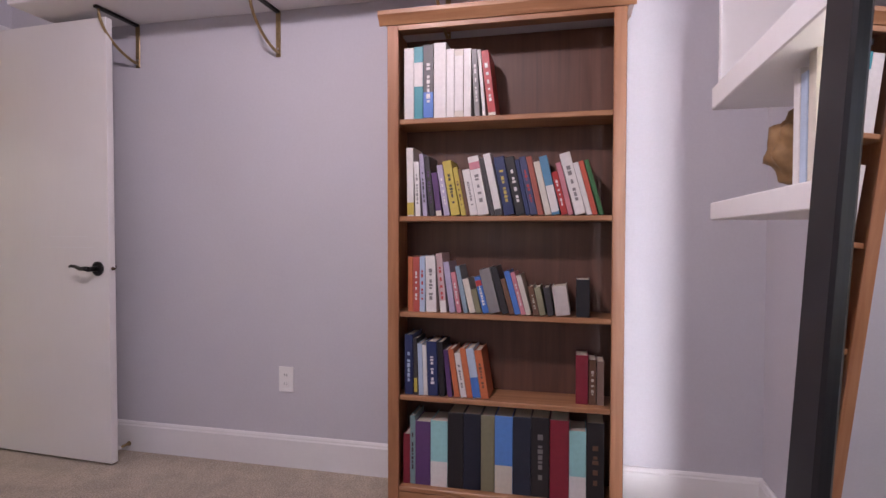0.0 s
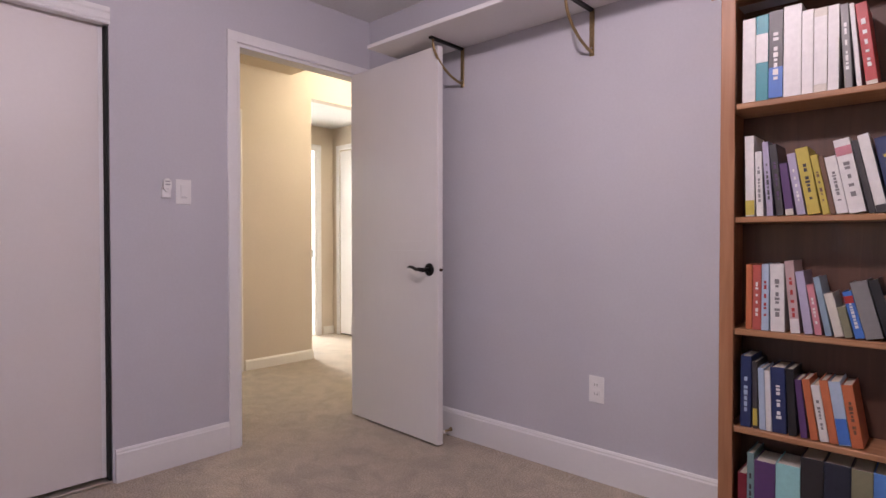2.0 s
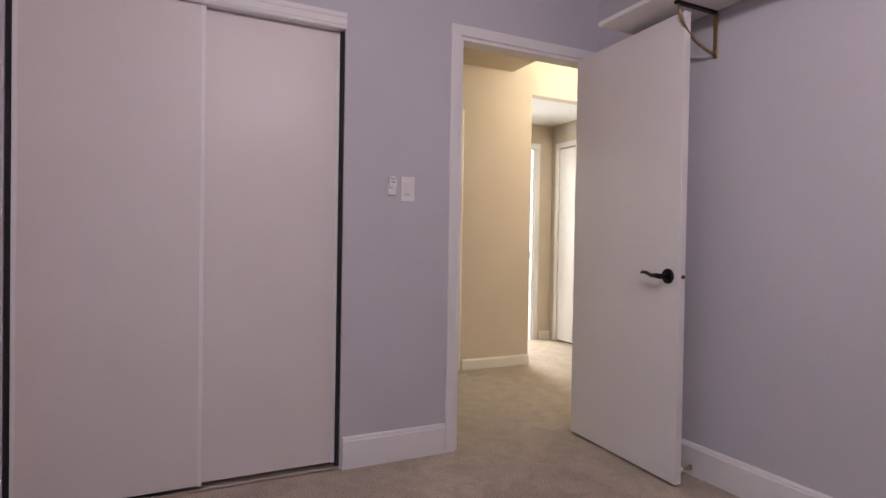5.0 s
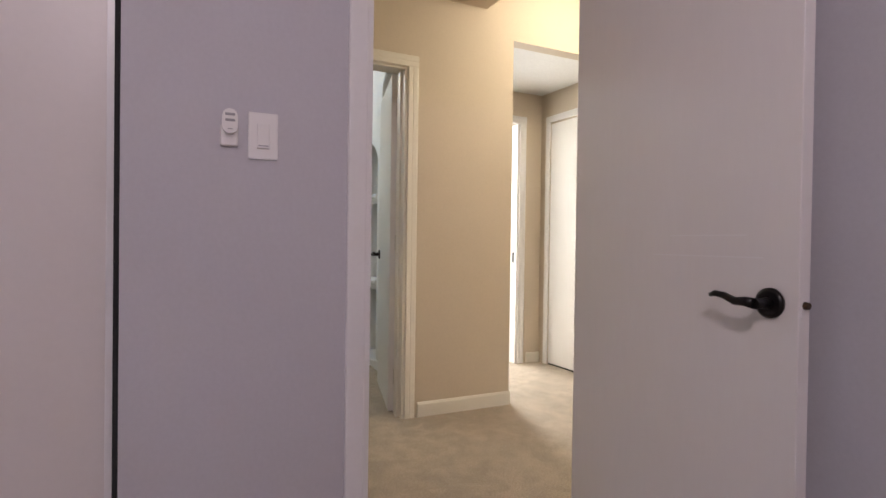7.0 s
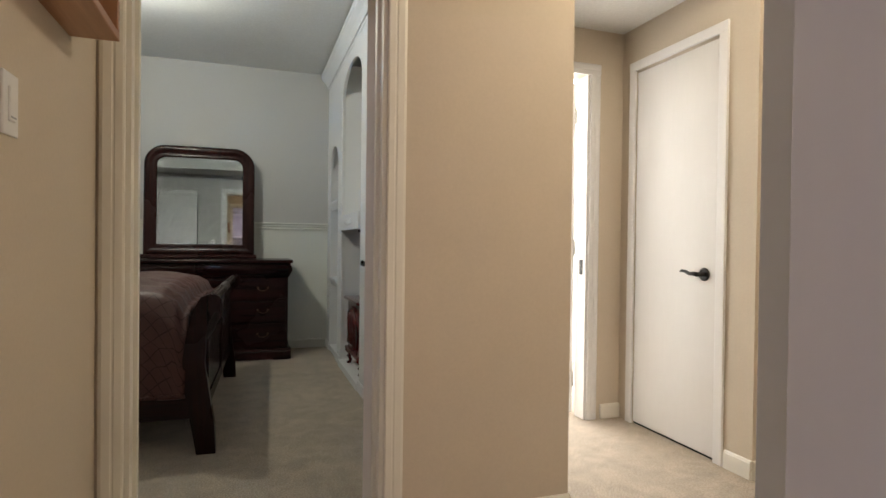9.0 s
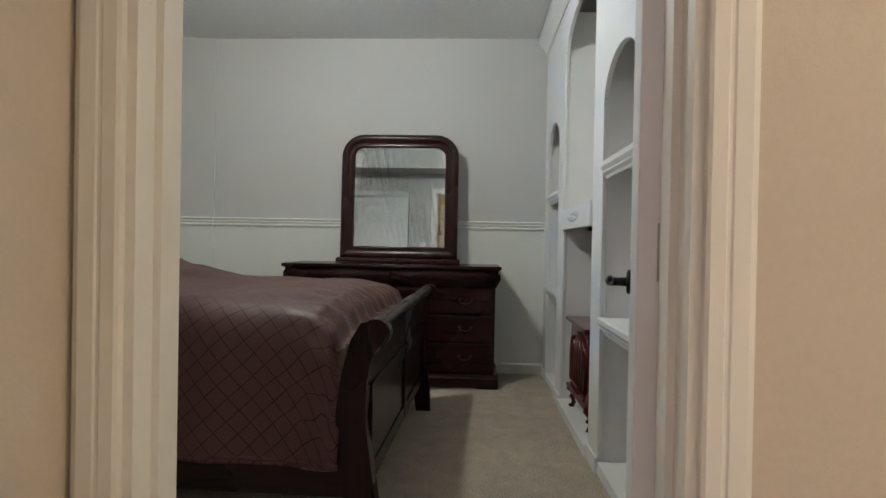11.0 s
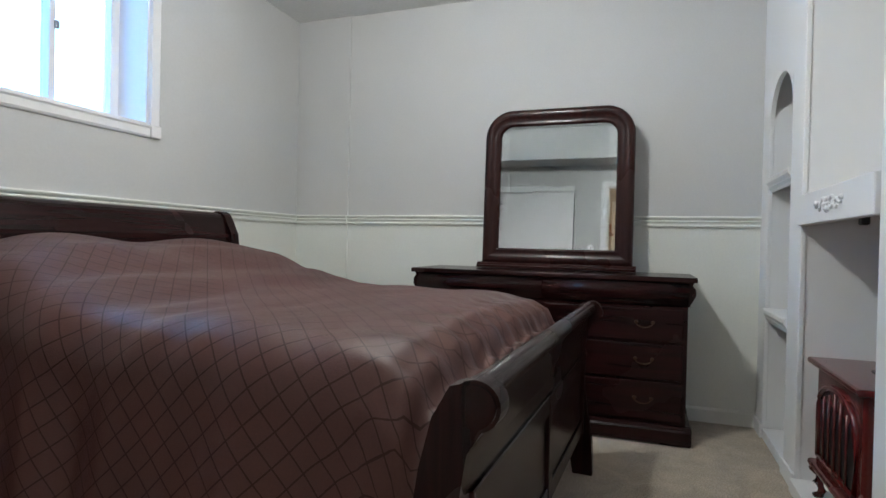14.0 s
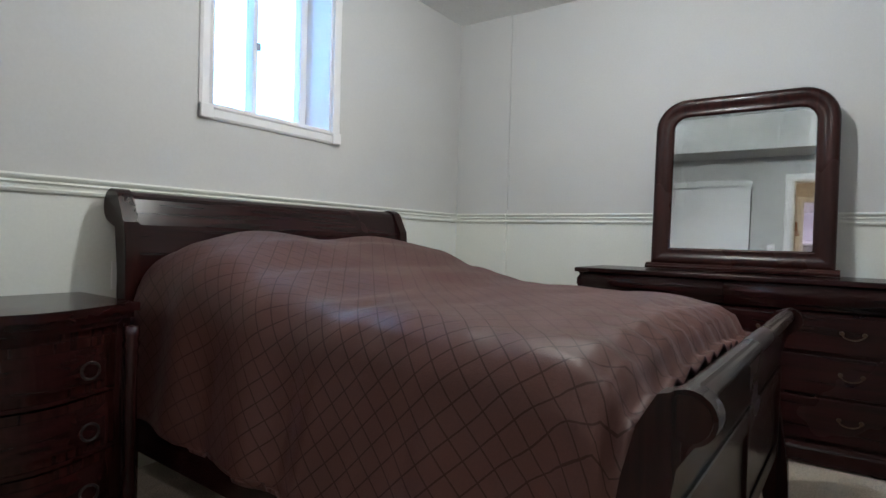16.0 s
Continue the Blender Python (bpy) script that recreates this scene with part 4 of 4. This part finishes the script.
def arch_board(x0, x1, spring, rise, top):
    """The front board above a niche, with an arch cut in its lower edge."""
    bm = B()
    n, c, r = 20, (x0 + x1) / 2, (x1 - x0) / 2
    low = [(c - r * math.cos(math.pi * k / n), spring + rise * math.sin(math.pi * k / n)) for k in range(n + 1)]
    for (xa, za), (xb, zb) in zip(low, low[1:]):
        for quad in (((xa, YF, za), (xb, YF, zb), (xb, YF, top), (xa, YF, top)), ((xa, YF + 0.022, za), (xa, YF + 0.022, top), (xb, YF + 0.022, top), (xb, YF + 0.022, zb)),
                     ((xa, YF, za), (xa, YF + 0.022, za), (xb, YF + 0.022, zb), (xb, YF, zb))):
            bm.faces.new([bm.verts.new(p) for p in quad])
    bmesh.ops.remove_doubles(bm, verts=bm.verts[:], dist=0.0002)
    part("arched_board", bm, M_BUILTIN, bi)


NICHES = ((-7.78 + U, -7.28 + U, 1.70, 0.21), (-7.07 + U, -6.22 + U, 2.22, 0.20), (-6.02 + U, -5.49 + U, 1.66, 0.19), (-5.40 + U, -4.62 + U, 2.22, 0.20))
for x0, x1, spring, rise in NICHES:
    arch_board(x0, x1, spring, rise, 2.52)
    part("niche_back", single(x0, x1, YB - 0.006, YB, 0.0, 2.52), M_NICHE, bi)
    part("niche_floor", single(x0, x1, YF + 0.001 if x1 - x0 < 0.6 else YF - 0.02, YB - 0.0065, 0.0, 0.055, bevel=0.003), M_BUILTIN, bi)
EDGE = [(0, 0), (0.006, 0), (0.010, 0.012), (0.022, 0.026), (0.022, 0.032), (0.034, 0.050), (0.034, 0.068), (0.028, 0.074), (0, 0.074)]
for x0, x1 in ((-7.78 + U, -7.28 + U), (-6.02 + U, -5.49 + U)):
    for z in (1.335, 0.635):
        sh = part("shelf", single(x0, x1, YF + 0.0225, YB - 0.0065, z + 0.044, z + 0.0735), M_BUILTIN, bi)
        part("moulded_edge", sweep(B(), EDGE, (x0, YF + 0.022, z), (x1, YF + 0.022, z), (0, -1, 0), (0, 0, 1)), M_BUILTIN, sh)
for x0, x1, z0 in ((-7.07 + U, -6.22 + U, 1.13), (-5.40 + U, -4.62 + U, 1.20)):
    ap = part("apron", single(x0 + 0.001, x1 - 0.001, YF - 0.014, YF + 0.02, z0, z0 + 0.125, bevel=0.003), M_BUILTIN, bi)
    part("apron_shelf", single(x0, x1, YF + 0.0205, YB - 0.0065, z0 + 0.09, z0 + 0.12), M_BUILTIN, bi)
    c = (x0 + x1) / 2 if z0 < 1.15 else x0 + 0.14
    bm = B()
    for s in (-1, 1):
        for k, (r0, cx, cz) in enumerate(((0.030, 0.045, 0.0), (0.022, 0.100, -0.006), (0.016, 0.145, 0.004))):
            pts = [(c + s * (cx + r0 * (1 - a / 9) * math.cos(a)), YF - 0.017, z0 + 0.062 + cz + r0 * (1 - a / 9) * math.sin(a)) for a in [q * 0.5 for q in range(13)]]
            tube(bm, pts, [0.004 + 0.003 * math.sin(q / 12 * math.pi) for q in range(13)], 6)
    for k in range(6):
        a = k * math.tau / 6
        tube(bm, [(c, YF - 0.016, z0 + 0.062), (c + 0.022 * math.cos(a), YF - 0.022, z0 + 0.062 + 0.022 * math.sin(a)), (c + 0.032 * math.cos(a), YF - 0.016, z0 + 0.062 + 0.032 * math.sin(a))], [0.004, 0.008, 0.003], 8)
    part("carved_applique", bm, M_BUILTIN, ap, "white carved scroll ornament")
CROWN = [(0, 0), (0.010, 0), (0.014, 0.020), (0.030, 0.045), (0.060, 0.075), (0.066, 0.090), (0.072, 0.092), (0.072, 0.118), (0, 0.118)]
part("frieze", single(BW + 0.001, BE - 0.02, YF - 0.002, YF + 0.02, 2.5205, BC - 0.005), M_BUILTIN, bi)
for k, (x0, x1) in enumerate(((BW + 0.001, -7.07 + U), (-7.07 + U, -6.12 + U), (-6.12 + U, -4.96))):
    off = 0.03 if k == 1 else 0.0
    part("crown_moulding", sweep(B(), CROWN, (x0, YF - 0.0025, 2.545), (x1, YF - 0.0025, 2.545), (0, -1, 0), (0, 0, 1)), M_BUILTIN, bi)
hook = thing("under_shelf_clip", "small black clip under the mantel shelf", "clip", pose(-6.50 + U, YF + 0.05, 1.222))
part("body", single(-0.018, 0.018, -0.012, 0.012, -0.11, -0.004, bevel=0.004), M_BLACK, hook)
part("tab", single(-0.010, 0.010, -0.004, 0.004, -0.004, -0.001), M_BLACK, hook)

# ---- bedroom: electric stove in the niche ----
sv = thing("electric_stove", "dark red enamel electric stove on curved legs", "stove", pose(-6.655 + U, YF + 0.20, 0.0555))
W2, D2 = 0.26, 0.165
part("body", single(-W2, W2, -D2, D2, 0.125, 0.52, bevel=0.018, segs=3), M_STOVE, sv)
part("top", single(-W2 - 0.03, W2 + 0.03, -D2 - 0.03, D2 + 0.02, 0.521, 0.545, bevel=0.010, segs=3), M_STOVE, sv)
part("vent", single(-0.06, 0.06, -0.05, -0.02, 0.5452, 0.549), M_BLACK, sv)
part("base_lip", single(-W2 - 0.022, W2 + 0.022, -D2 - 0.022, D2 + 0.01, 0.115, 0.142, bevel=0.010, segs=2), M_STOVE, sv)


def stove_arch(w, z0, zs, rise, y, r, name, material):
    pts = [(-w, y, z0), (-w, y, zs)] + [(-w * math.cos(a), y, zs + rise * math.sin(a)) for a in [k * math.pi / 12 for k in range(1, 12)]] + [(w, y, zs), (w, y, z0), (-w, y, z0)]
    return part(name, tube(B(), pts, r, 8), material, sv)


stove_arch(0.20, 0.18, 0.38, 0.095, -D2 - 0.004, 0.012, "door_surround", M_STOVE)
part("window", single(-0.19, 0.19, -D2 - 0.003, -D2 - 0.0005, 0.19, 0.40), M_BLACK, sv, "black glass window")
for k in range(-2, 3):
    part("grille_bar", tube(B(), [(k * 0.064, -D2 - 0.008, 0.18), (k * 0.064, -D2 - 0.010, 0.30), (k * 0.064, -D2 - 0.008, 0.465 - abs(k) * 0.02)], [0.006, 0.004, 0.006], 8), M_STOVE, sv)
for s in (-1, 1):
    part("side_panel", tube(B(), [(s * (W2 + 0.002), -0.11, 0.2), (s * (W2 + 0.002), -0.11, 0.40), (s * (W2 + 0.002), 0, 0.46), (s * (W2 + 0.002), 0.11, 0.40), (s * (W2 + 0.002), 0.11, 0.2)], 0.008, 8), M_STOVE, sv)
    for t in (-1, 1):
        x, y = s * (W2 - 0.03), t * (D2 - 0.03)
        part("leg", tube(B(), [(x, y, 0.13), (x + s * 0.022, y + t * 0.022, 0.10), (x + s * 0.020, y + t * 0.020, 0.06), (x + s * 0.008, y + t * 0.008, 0.03), (x + s * 0.020, y + t * 0.020, 0.0)], [0.030, 0.032, 0.020, 0.015, 0.020], 12), M_STOVE, sv)

# ---- bedroom: sleigh bed ----
bed = thing("sleigh_bed", "dark mahogany sleigh bed with scrolled ends", "bed", pose(-6.305, -0.48, 0, 0, 0, -2))
HB = 0.83


def scroll(cy, cz, r, sign, n=14, a0=-20, a1=250):
    """Points round a scroll end, seen from the side."""
    return [(cy + sign * r * math.cos(radians(a)), cz + r * math.sin(radians(a))) for a in [a0 + (a1 - a0) * k / n for k in range(n + 1)]]


def slab(outline, x0, x1):
    return sweep(B(), outline, (x0, 0, 0), (x1, 0, 0), (0, 1, 0), (0, 0, 1))


foot_outer = [(2.040, 0.0), (2.126, 0.0), (2.120, 0.14), (2.095, 0.30), (2.075, 0.44), (2.078, 0.56), (2.090, 0.64)]
foot_inner = [(2.055, 0.762), (2.020, 0.70), (1.995, 0.60), (1.975, 0.46), (1.985, 0.30), (2.015, 0.14)]
foot_outline = foot_outer + scroll(2.105, 0.730, 0.048, 1, 12, -75, 130) + foot_inner
for x0, x1 in ((-HB, -HB + 0.055), (HB - 0.055, HB)):
    p = part("foot_post", slab(foot_outline, x0, x1), M_MAHOGZ, bed)
    part("scroll_cap", slab(scroll(2.105, 0.730, 0.040, 1, 20, 0, 342), x0 - 0.006 if x0 < 0 else x1 - 0.001, x0 + 0.001 if x0 < 0 else x1 + 0.006), M_MAHOGZ, p)
panel = [(2.025, 0.20), (2.080, 0.20), (2.076, 0.36), (2.076, 0.50), (2.080, 0.60), (2.092, 0.70)] + scroll(2.098, 0.748, 0.027, 1, 14, -65, 175) + [(2.062, 0.70), (2.035, 0.62), (2.015, 0.50), (2.015, 0.36)]
part("footboard_panel", slab(panel, -HB + 0.055, HB - 0.055), M_MAHOG, bed)
for x in (-HB + 0.055, -0.03, HB - 0.115):
    part("footboard_stile", single(x, x + 0.06, 2.072, 2.088, 0.20, 0.55, bevel=0.003), M_MAHOGZ, bed)
for z in (0.20, 0.49):
    part("footboard_rail", single(-HB + 0.055, HB - 0.055, 2.073, 2.086, z, z + 0.06, bevel=0.003), M_MAHOG, bed)
head_outline = [(0.075, 0.0), (0.0, 0.0), (0.0, 0.5), (0.004, 0.85), (-0.02, 1.03)] + scroll(-0.055, 1.115, 0.068, -1, 14, -70, 150) + [(0.055, 1.05), (0.075, 0.85), (0.08, 0.5)]
for x0, x1 in ((-HB - 0.004, -HB + 0.055), (HB - 0.055, HB + 0.004)):
    part("head_post", slab(head_outline, x0, x1), M_MAHOGZ, bed)
hpan = [(0.055, 0.3), (0.018, 0.3), (0.018, 0.85), (-0.005, 1.02)] + scroll(-0.055, 1.112, 0.062, -1, 14, -70, 150) + [(0.035, 1.04), (0.055, 0.85)]
part("headboard_panel", slab(hpan, -HB + 0.055, HB - 0.055), M_MAHOG, bed)
for x0, x1 in ((-0.805, -0.775), (0.775, 0.805)):
    part("side_rail", single(x0, x1, 0.075, 2.03, 0.17, 0.40, bevel=0.004), M_MAHOGY, bed)
part("slat_base", single(-0.77, 0.77, 0.09, 2.0, 0.28, 0.31), M_MATTRESS, bed)
mt = thing("mattress", "mattress under a brown duvet", "mattress", pose(-6.305, -0.48, 0, 0, 0, -2))
part("body", single(-0.755, 0.755, 0.10, 1.97, 0.311, 0.60, bevel=0.05, segs=3), M_MATTRESS, mt)
dv = thing("duvet", "brown satin duvet with a diamond lattice over pillows", "duvet", pose(-6.305, -0.48, 0, 0, 0, -2))


def duvet_height(y):
    ys = (0.05, 0.12, 0.25, 0.45, 0.70, 1.00, 1.35, 1.70, 1.86, 1.93, 1.965)
    zs = (0.84, 0.925, 0.965, 0.945, 0.855, 0.805, 0.797, 0.797, 0.775, 0.73, 0.66)
    for (a, b), (p, q) in zip(zip(ys, ys[1:]), zip(zs, zs[1:])):
        if y <= b:
            k = max(0, (y - a) / (b - a))
            k = k * k * (3 - 2 * k) * 0.5 + k * 0.5
            return p + (q - p) * k
    return zs[-1]


bm = B()
uvl = bm.loops.layers.uv.new("cloth")
NU, NV = 110, 130
grid, uvs = [], {}
for j in range(NV + 1):
    v = j / NV
    y = 0.085 + 1.905 * v
    row = []
    for i in range(NU + 1):
        s = (i / NU - 0.5) * 2.72          # distance across the cloth from its middle
        a = abs(s)
        top = duvet_height(y)
        flat, r = 0.64, 0.16
        arc = r * math.pi / 2
        crown = 0.035 * (1 - (min(a, flat + arc) / (flat + arc)) ** 2)
        pillow = 0.05 * math.exp(-((y - 0.28) / 0.2) ** 2) * (math.cos(min(a, 0.75) / 0.75 * math.pi * 2) * -0.4 + 0.3)
        if a < flat:
            x, z = a, top
        elif a < flat + arc:
            k = (a - flat) / r
            x, z = flat + r * math.sin(k), top - r * (1 - math.cos(k))
        else:
            x, z = flat + r + 0.055 * min(1, (a - flat - arc) / 0.4), top - r - (a - flat - arc)
        side = max(0.0, min(1.0, (a - flat) / 0.4))
        fold = noise.noise(Vector((s * 1.1, y * 3.2, 3.0))) * 0.020 + noise.noise(Vector((s * 3.5 + y * 2, y * 7.0, 9.0))) * 0.010
        ripple = 0.014 * side * math.sin(y * 17 + 2.2 * noise.noise(Vector((y * 3, 1, 1))))
        foot = max(0.0, (y - 1.70) / 0.3)
        pucker = foot * 0.014 * math.sin(s * 46 + 3 * noise.noise(Vector((s * 4, 0, 5))))
        low = max(0.30 + 0.03 * noise.noise(Vector((y * 2, 7, 0))), z + crown + pillow + fold * (1 - side * 0.5) + pucker)
        x = min(x + (ripple + fold * side), 0.90)
        p = bm.verts.new((math.copysign(x, s) if a > 1e-6 else 0.0, y + foot * 0.01 * noise.noise(Vector((s * 8, 2, 2))), low))
        uvs[p] = (s, y)
        row.append(p)
    grid.append(row)
for j in range(NV):
    for i in range(NU):
        f = bm.faces.new((grid[j][i], grid[j][i + 1], grid[j + 1][i + 1], grid[j + 1][i]))
        f.smooth = True
        for lp in f.loops:
            lp[uvl].uv = uvs[lp.vert]
dob = part("cover", bm, M_DUVET, dv)
sol = dob.modifiers.new("thickness", "SOLIDIFY")
sol.thickness, sol.offset = 0.012, -1

# ---- bedroom: dresser and its mirror ----
dr = thing("dresser", "wide dark mahogany dresser with bail pulls", "dresser", pose(-7.575, 1.335, 0))
DB = -0.46
part("carcass", single(DB, 0, -0.75, 0.75, 0.10, 0.72, bevel=0.003), M_MAHOG, dr)
part("top", single(DB, 0.035, -0.79, 0.79, 0.848, 0.874, bevel=0.006, segs=2), M_MAHOGY, dr)
OG = [(0, 0), (0.008, 0.0), (0.010, 0.012), (0.020, 0.030), (0.036, 0.060), (0.034, 0.090), (0.018, 0.112), (0.026, 0.126), (0, 0.126)]
for y0, y1 in ((-0.75, -0.002), (0.002, 0.75)):
    part("frieze_drawer", sweep(B(), OG, (-0.004, y0, 0.7205), (-0.004, y1, 0.7205), (1, 0, 0), (0, 0, 1), True), M_MAHOGY, dr)
part("frieze_box", single(DB, -0.005, -0.749, 0.749, 0.7205, 0.847), M_MAHOG, dr)
for s in (-1, 1):
    part("frieze_end", sweep(B(), OG, (DB, s * 0.751, 0.7205), (0.0, s * 0.751, 0.7205), (0, s, 0), (0, 0, 1), True), M_MAHOG, dr)
BSE = [(0, 0.012), (0.030, 0.012), (0.030, 0.075), (0.020, 0.085), (0.014, 0.10), (0, 0.105)]
part("plinth", sweep(B(), BSE, (0.0005, -0.775, 0), (0.0005, 0.775, 0), (1, 0, 0), (0, 0, 1)), M_MAHOGY, dr)
for s in (-1, 1):
    part("plinth_end", sweep(B(), BSE, (DB, s * 0.751, 0), (0.0, s * 0.751, 0), (0, s, 0), (0, 0, 1)), M_MAHOG, dr)
    for x in (DB + 0.05, -0.04):
        part("foot", single(x - 0.04, x + 0.06, s * 0.70 - 0.08, s * 0.70 + 0.08, 0, 0.0995, bevel=0.008), M_MAHOGZ, dr)
for z0, z1 in ((0.535, 0.705), (0.335, 0.520), (0.120, 0.320)):
    for y0, y1 in ((-0.73, -0.012), (0.012, 0.73)):
        d = part("drawer", single(0.0005, 0.014, y0, y1, z0, z1, bevel=0.005, segs=2), M_MAHOGY, dr)
        for yc in (y0 + 0.19, y1 - 0.19):
            zc = (z0 + z1) / 2 + 0.012
            bm = B()
            for s in (-1, 1):
                tube(bm, [(0.014, yc + s * 0.042, zc), (0.022, yc + s * 0.042, zc), (0.026, yc + s * 0.042, zc)], [0.010, 0.006, 0.009], 10)
            tube(bm, [(0.024, yc + 0.042 * math.cos(a), zc - 0.026 * math.sin(a)) for a in [k * math.pi / 10 for k in range(11)]], 0.0032, 8)
            part("bail_pull", bm, M_AGED, d, "dark brass bail pull")
mr = thing("dresser_mirror", "arched mahogany framed mirror on the dresser", "mirror", pose(-7.90, 1.345, 0.8745, 0, -2.4, 0))


def outline(hw, z0, z1, r, rb):
    """A frame's outline with rounded upper corners of radius r, lower ones of rb."""
    pts = []
    for cx, cz, rr, a0 in ((hw - rb, z0 + rb, rb, -90), (hw - r, z1 - r, r, 0), (-hw + r, z1 - r, r, 90), (-hw + rb, z0 + rb, rb, 180)):
        pts += [(cx + rr * math.cos(radians(a0 + 90 * k / 10)), cz + rr * math.sin(radians(a0 + 90 * k / 10))) for k in range(11)]
    return pts


bm = B()
loops = []
for grow, x in ((0.0, 0.004), (0.004, 0.020), (0.016, 0.024), (0.024, 0.018), (0.050, 0.034), (0.078, 0.040), (0.096, 0.032), (0.104, 0.014), (0.104, -0.02)):
    loops.append([bm.verts.new((x, py, pz)) for py, pz in outline(0.352 + grow, 0.128 - grow * 0.95, 0.895 + grow, 0.075 + grow * 0.95, 0.006)])
for l0, l1 in zip(loops, loops[1:]):
    for k in range(len(l0)):
        bm.faces.new((l0[k], l0[(k + 1) % len(l0)], l1[(k + 1) % len(l1)], l1[k])).smooth = True
part("frame", bm, M_FRAME, mr)
bm = B()
bm.faces.new([bm.verts.new((0.006, py, pz)) for py, pz in outline(0.357, 0.123, 0.900, 0.080, 0.006)])
bmesh.ops.solidify(bm, geom=bm.faces[:], thickness=0.004)
part("mirror_glass", bm, M_MIRROR, mr)
bm = B()
bm.faces.new([bm.verts.new((-0.018, py, pz)) for py, pz in outline(0.45, 0.03, 0.994, 0.17, 0.006)])
bmesh.ops.solidify(bm, geom=bm.faces[:], thickness=0.004)
part("backing", bm, M_MAHOGZ, mr)
MB = [(-0.03, 0.0), (0.075, 0.0), (0.078, 0.012), (0.066, 0.018), (0.060, 0.026), (0.048, 0.034), (-0.03, 0.034)]
part("base_rail", sweep(B(), MB, (0, -0.475, 0.003), (0, 0.475, 0.003), (1, 0, 0), (0, 0, 1)), M_FRAME, mr)

# ---- bedroom: nightstand ----
ns = thing("nightstand", "dark carved nightstand with a serpentine front", "nightstand", pose(-5.06, -0.13, 0))
NW = 0.31


def serp(x, depth):
    return -depth * (0.55 + 0.45 * math.cos(x / NW * math.pi)) if abs(x) < NW else 0.0


def front_slab(z0, z1, grow, x0=-NW + 0.06, x1=NW - 0.06, back=-0.49, smooth=True):
    """A block whose front follows the serpentine curve."""
    xs = [x0 + (x1 - x0) * k / 24 for k in range(25)]
    line = [(x, grow + 0.045 * math.cos(x / NW * math.pi * 0.9) ** 1 - 0.01) for x in xs]
    return sweep(B(), line + [(x1, back), (x0, back)], (0, 0, z0), (0, 0, z1), (1, 0, 0), (0, 1, 0))


part("carcass", front_slab(0.10, 0.70, -0.015, -NW + 0.02, NW - 0.02), M_MAHOGZ, ns)
part("top", front_slab(0.745, 0.772, 0.025, -NW - 0.02, NW + 0.02), M_MAHOG, ns)
part("top_moulding", front_slab(0.722, 0.7445, 0.012, -NW - 0.006, NW + 0.006), M_MAHOG, ns)
part("frieze", front_slab(0.7005, 0.7215, 0.0, -NW, NW), M_MAHOG, ns)
part("plinth", front_slab(0.045, 0.0995, 0.015, -NW, NW), M_MAHOG, ns)
for z0, z1 in ((0.505, 0.675), (0.315, 0.485), (0.125, 0.295)):
    d = part("drawer", front_slab(z0, z1, 0.004, back=-0.05), M_MAHOGZ, ns)
    part("drawer_edge", front_slab(z0 - 0.012, z0 - 0.0005, 0.012, back=-0.05), M_MAHOG, d)
    part("drawer_panel", front_slab(z0 + 0.028, z1 - 0.028, 0.012, -NW + 0.095, NW - 0.095, back=-0.04), M_MAHOG, d, "raised panel of figured mahogany")
    for xk in (-0.14, 0.14):
        c = Vector((xk, 0.052, (z0 + z1) / 2))
        pts = [c + Vector((0.026 * math.cos(a), 0.004, 0.026 * math.sin(a) - 0.008)) for a in [k * math.tau / 16 for k in range(17)]]
        part("ring_pull", tube(B(), pts, 0.004, 8), M_BRONZE, d, "dark brass ring pull")
for s in (-1, 1):
    x = s * (NW - 0.028)
    part("turned_column", lathe(B(), [(0.026, 0.10), (0.026, 0.16), (0.020, 0.17), (0.024, 0.20), (0.017, 0.24), (0.021, 0.40), (0.019, 0.55), (0.024, 0.60), (0.020, 0.615), (0.027, 0.64), (0.022, 0.655), (0.026, 0.67), (0.026, 0.70)], (x, 0.010, 0), 16), M_MAHOGZ, ns)
    for y in (0.0, -0.45):
        part("foot", single(x - 0.03, x + 0.03, y - 0.03, y + 0.025, 0, 0.0445, bevel=0.006), M_MAHOGZ, ns)
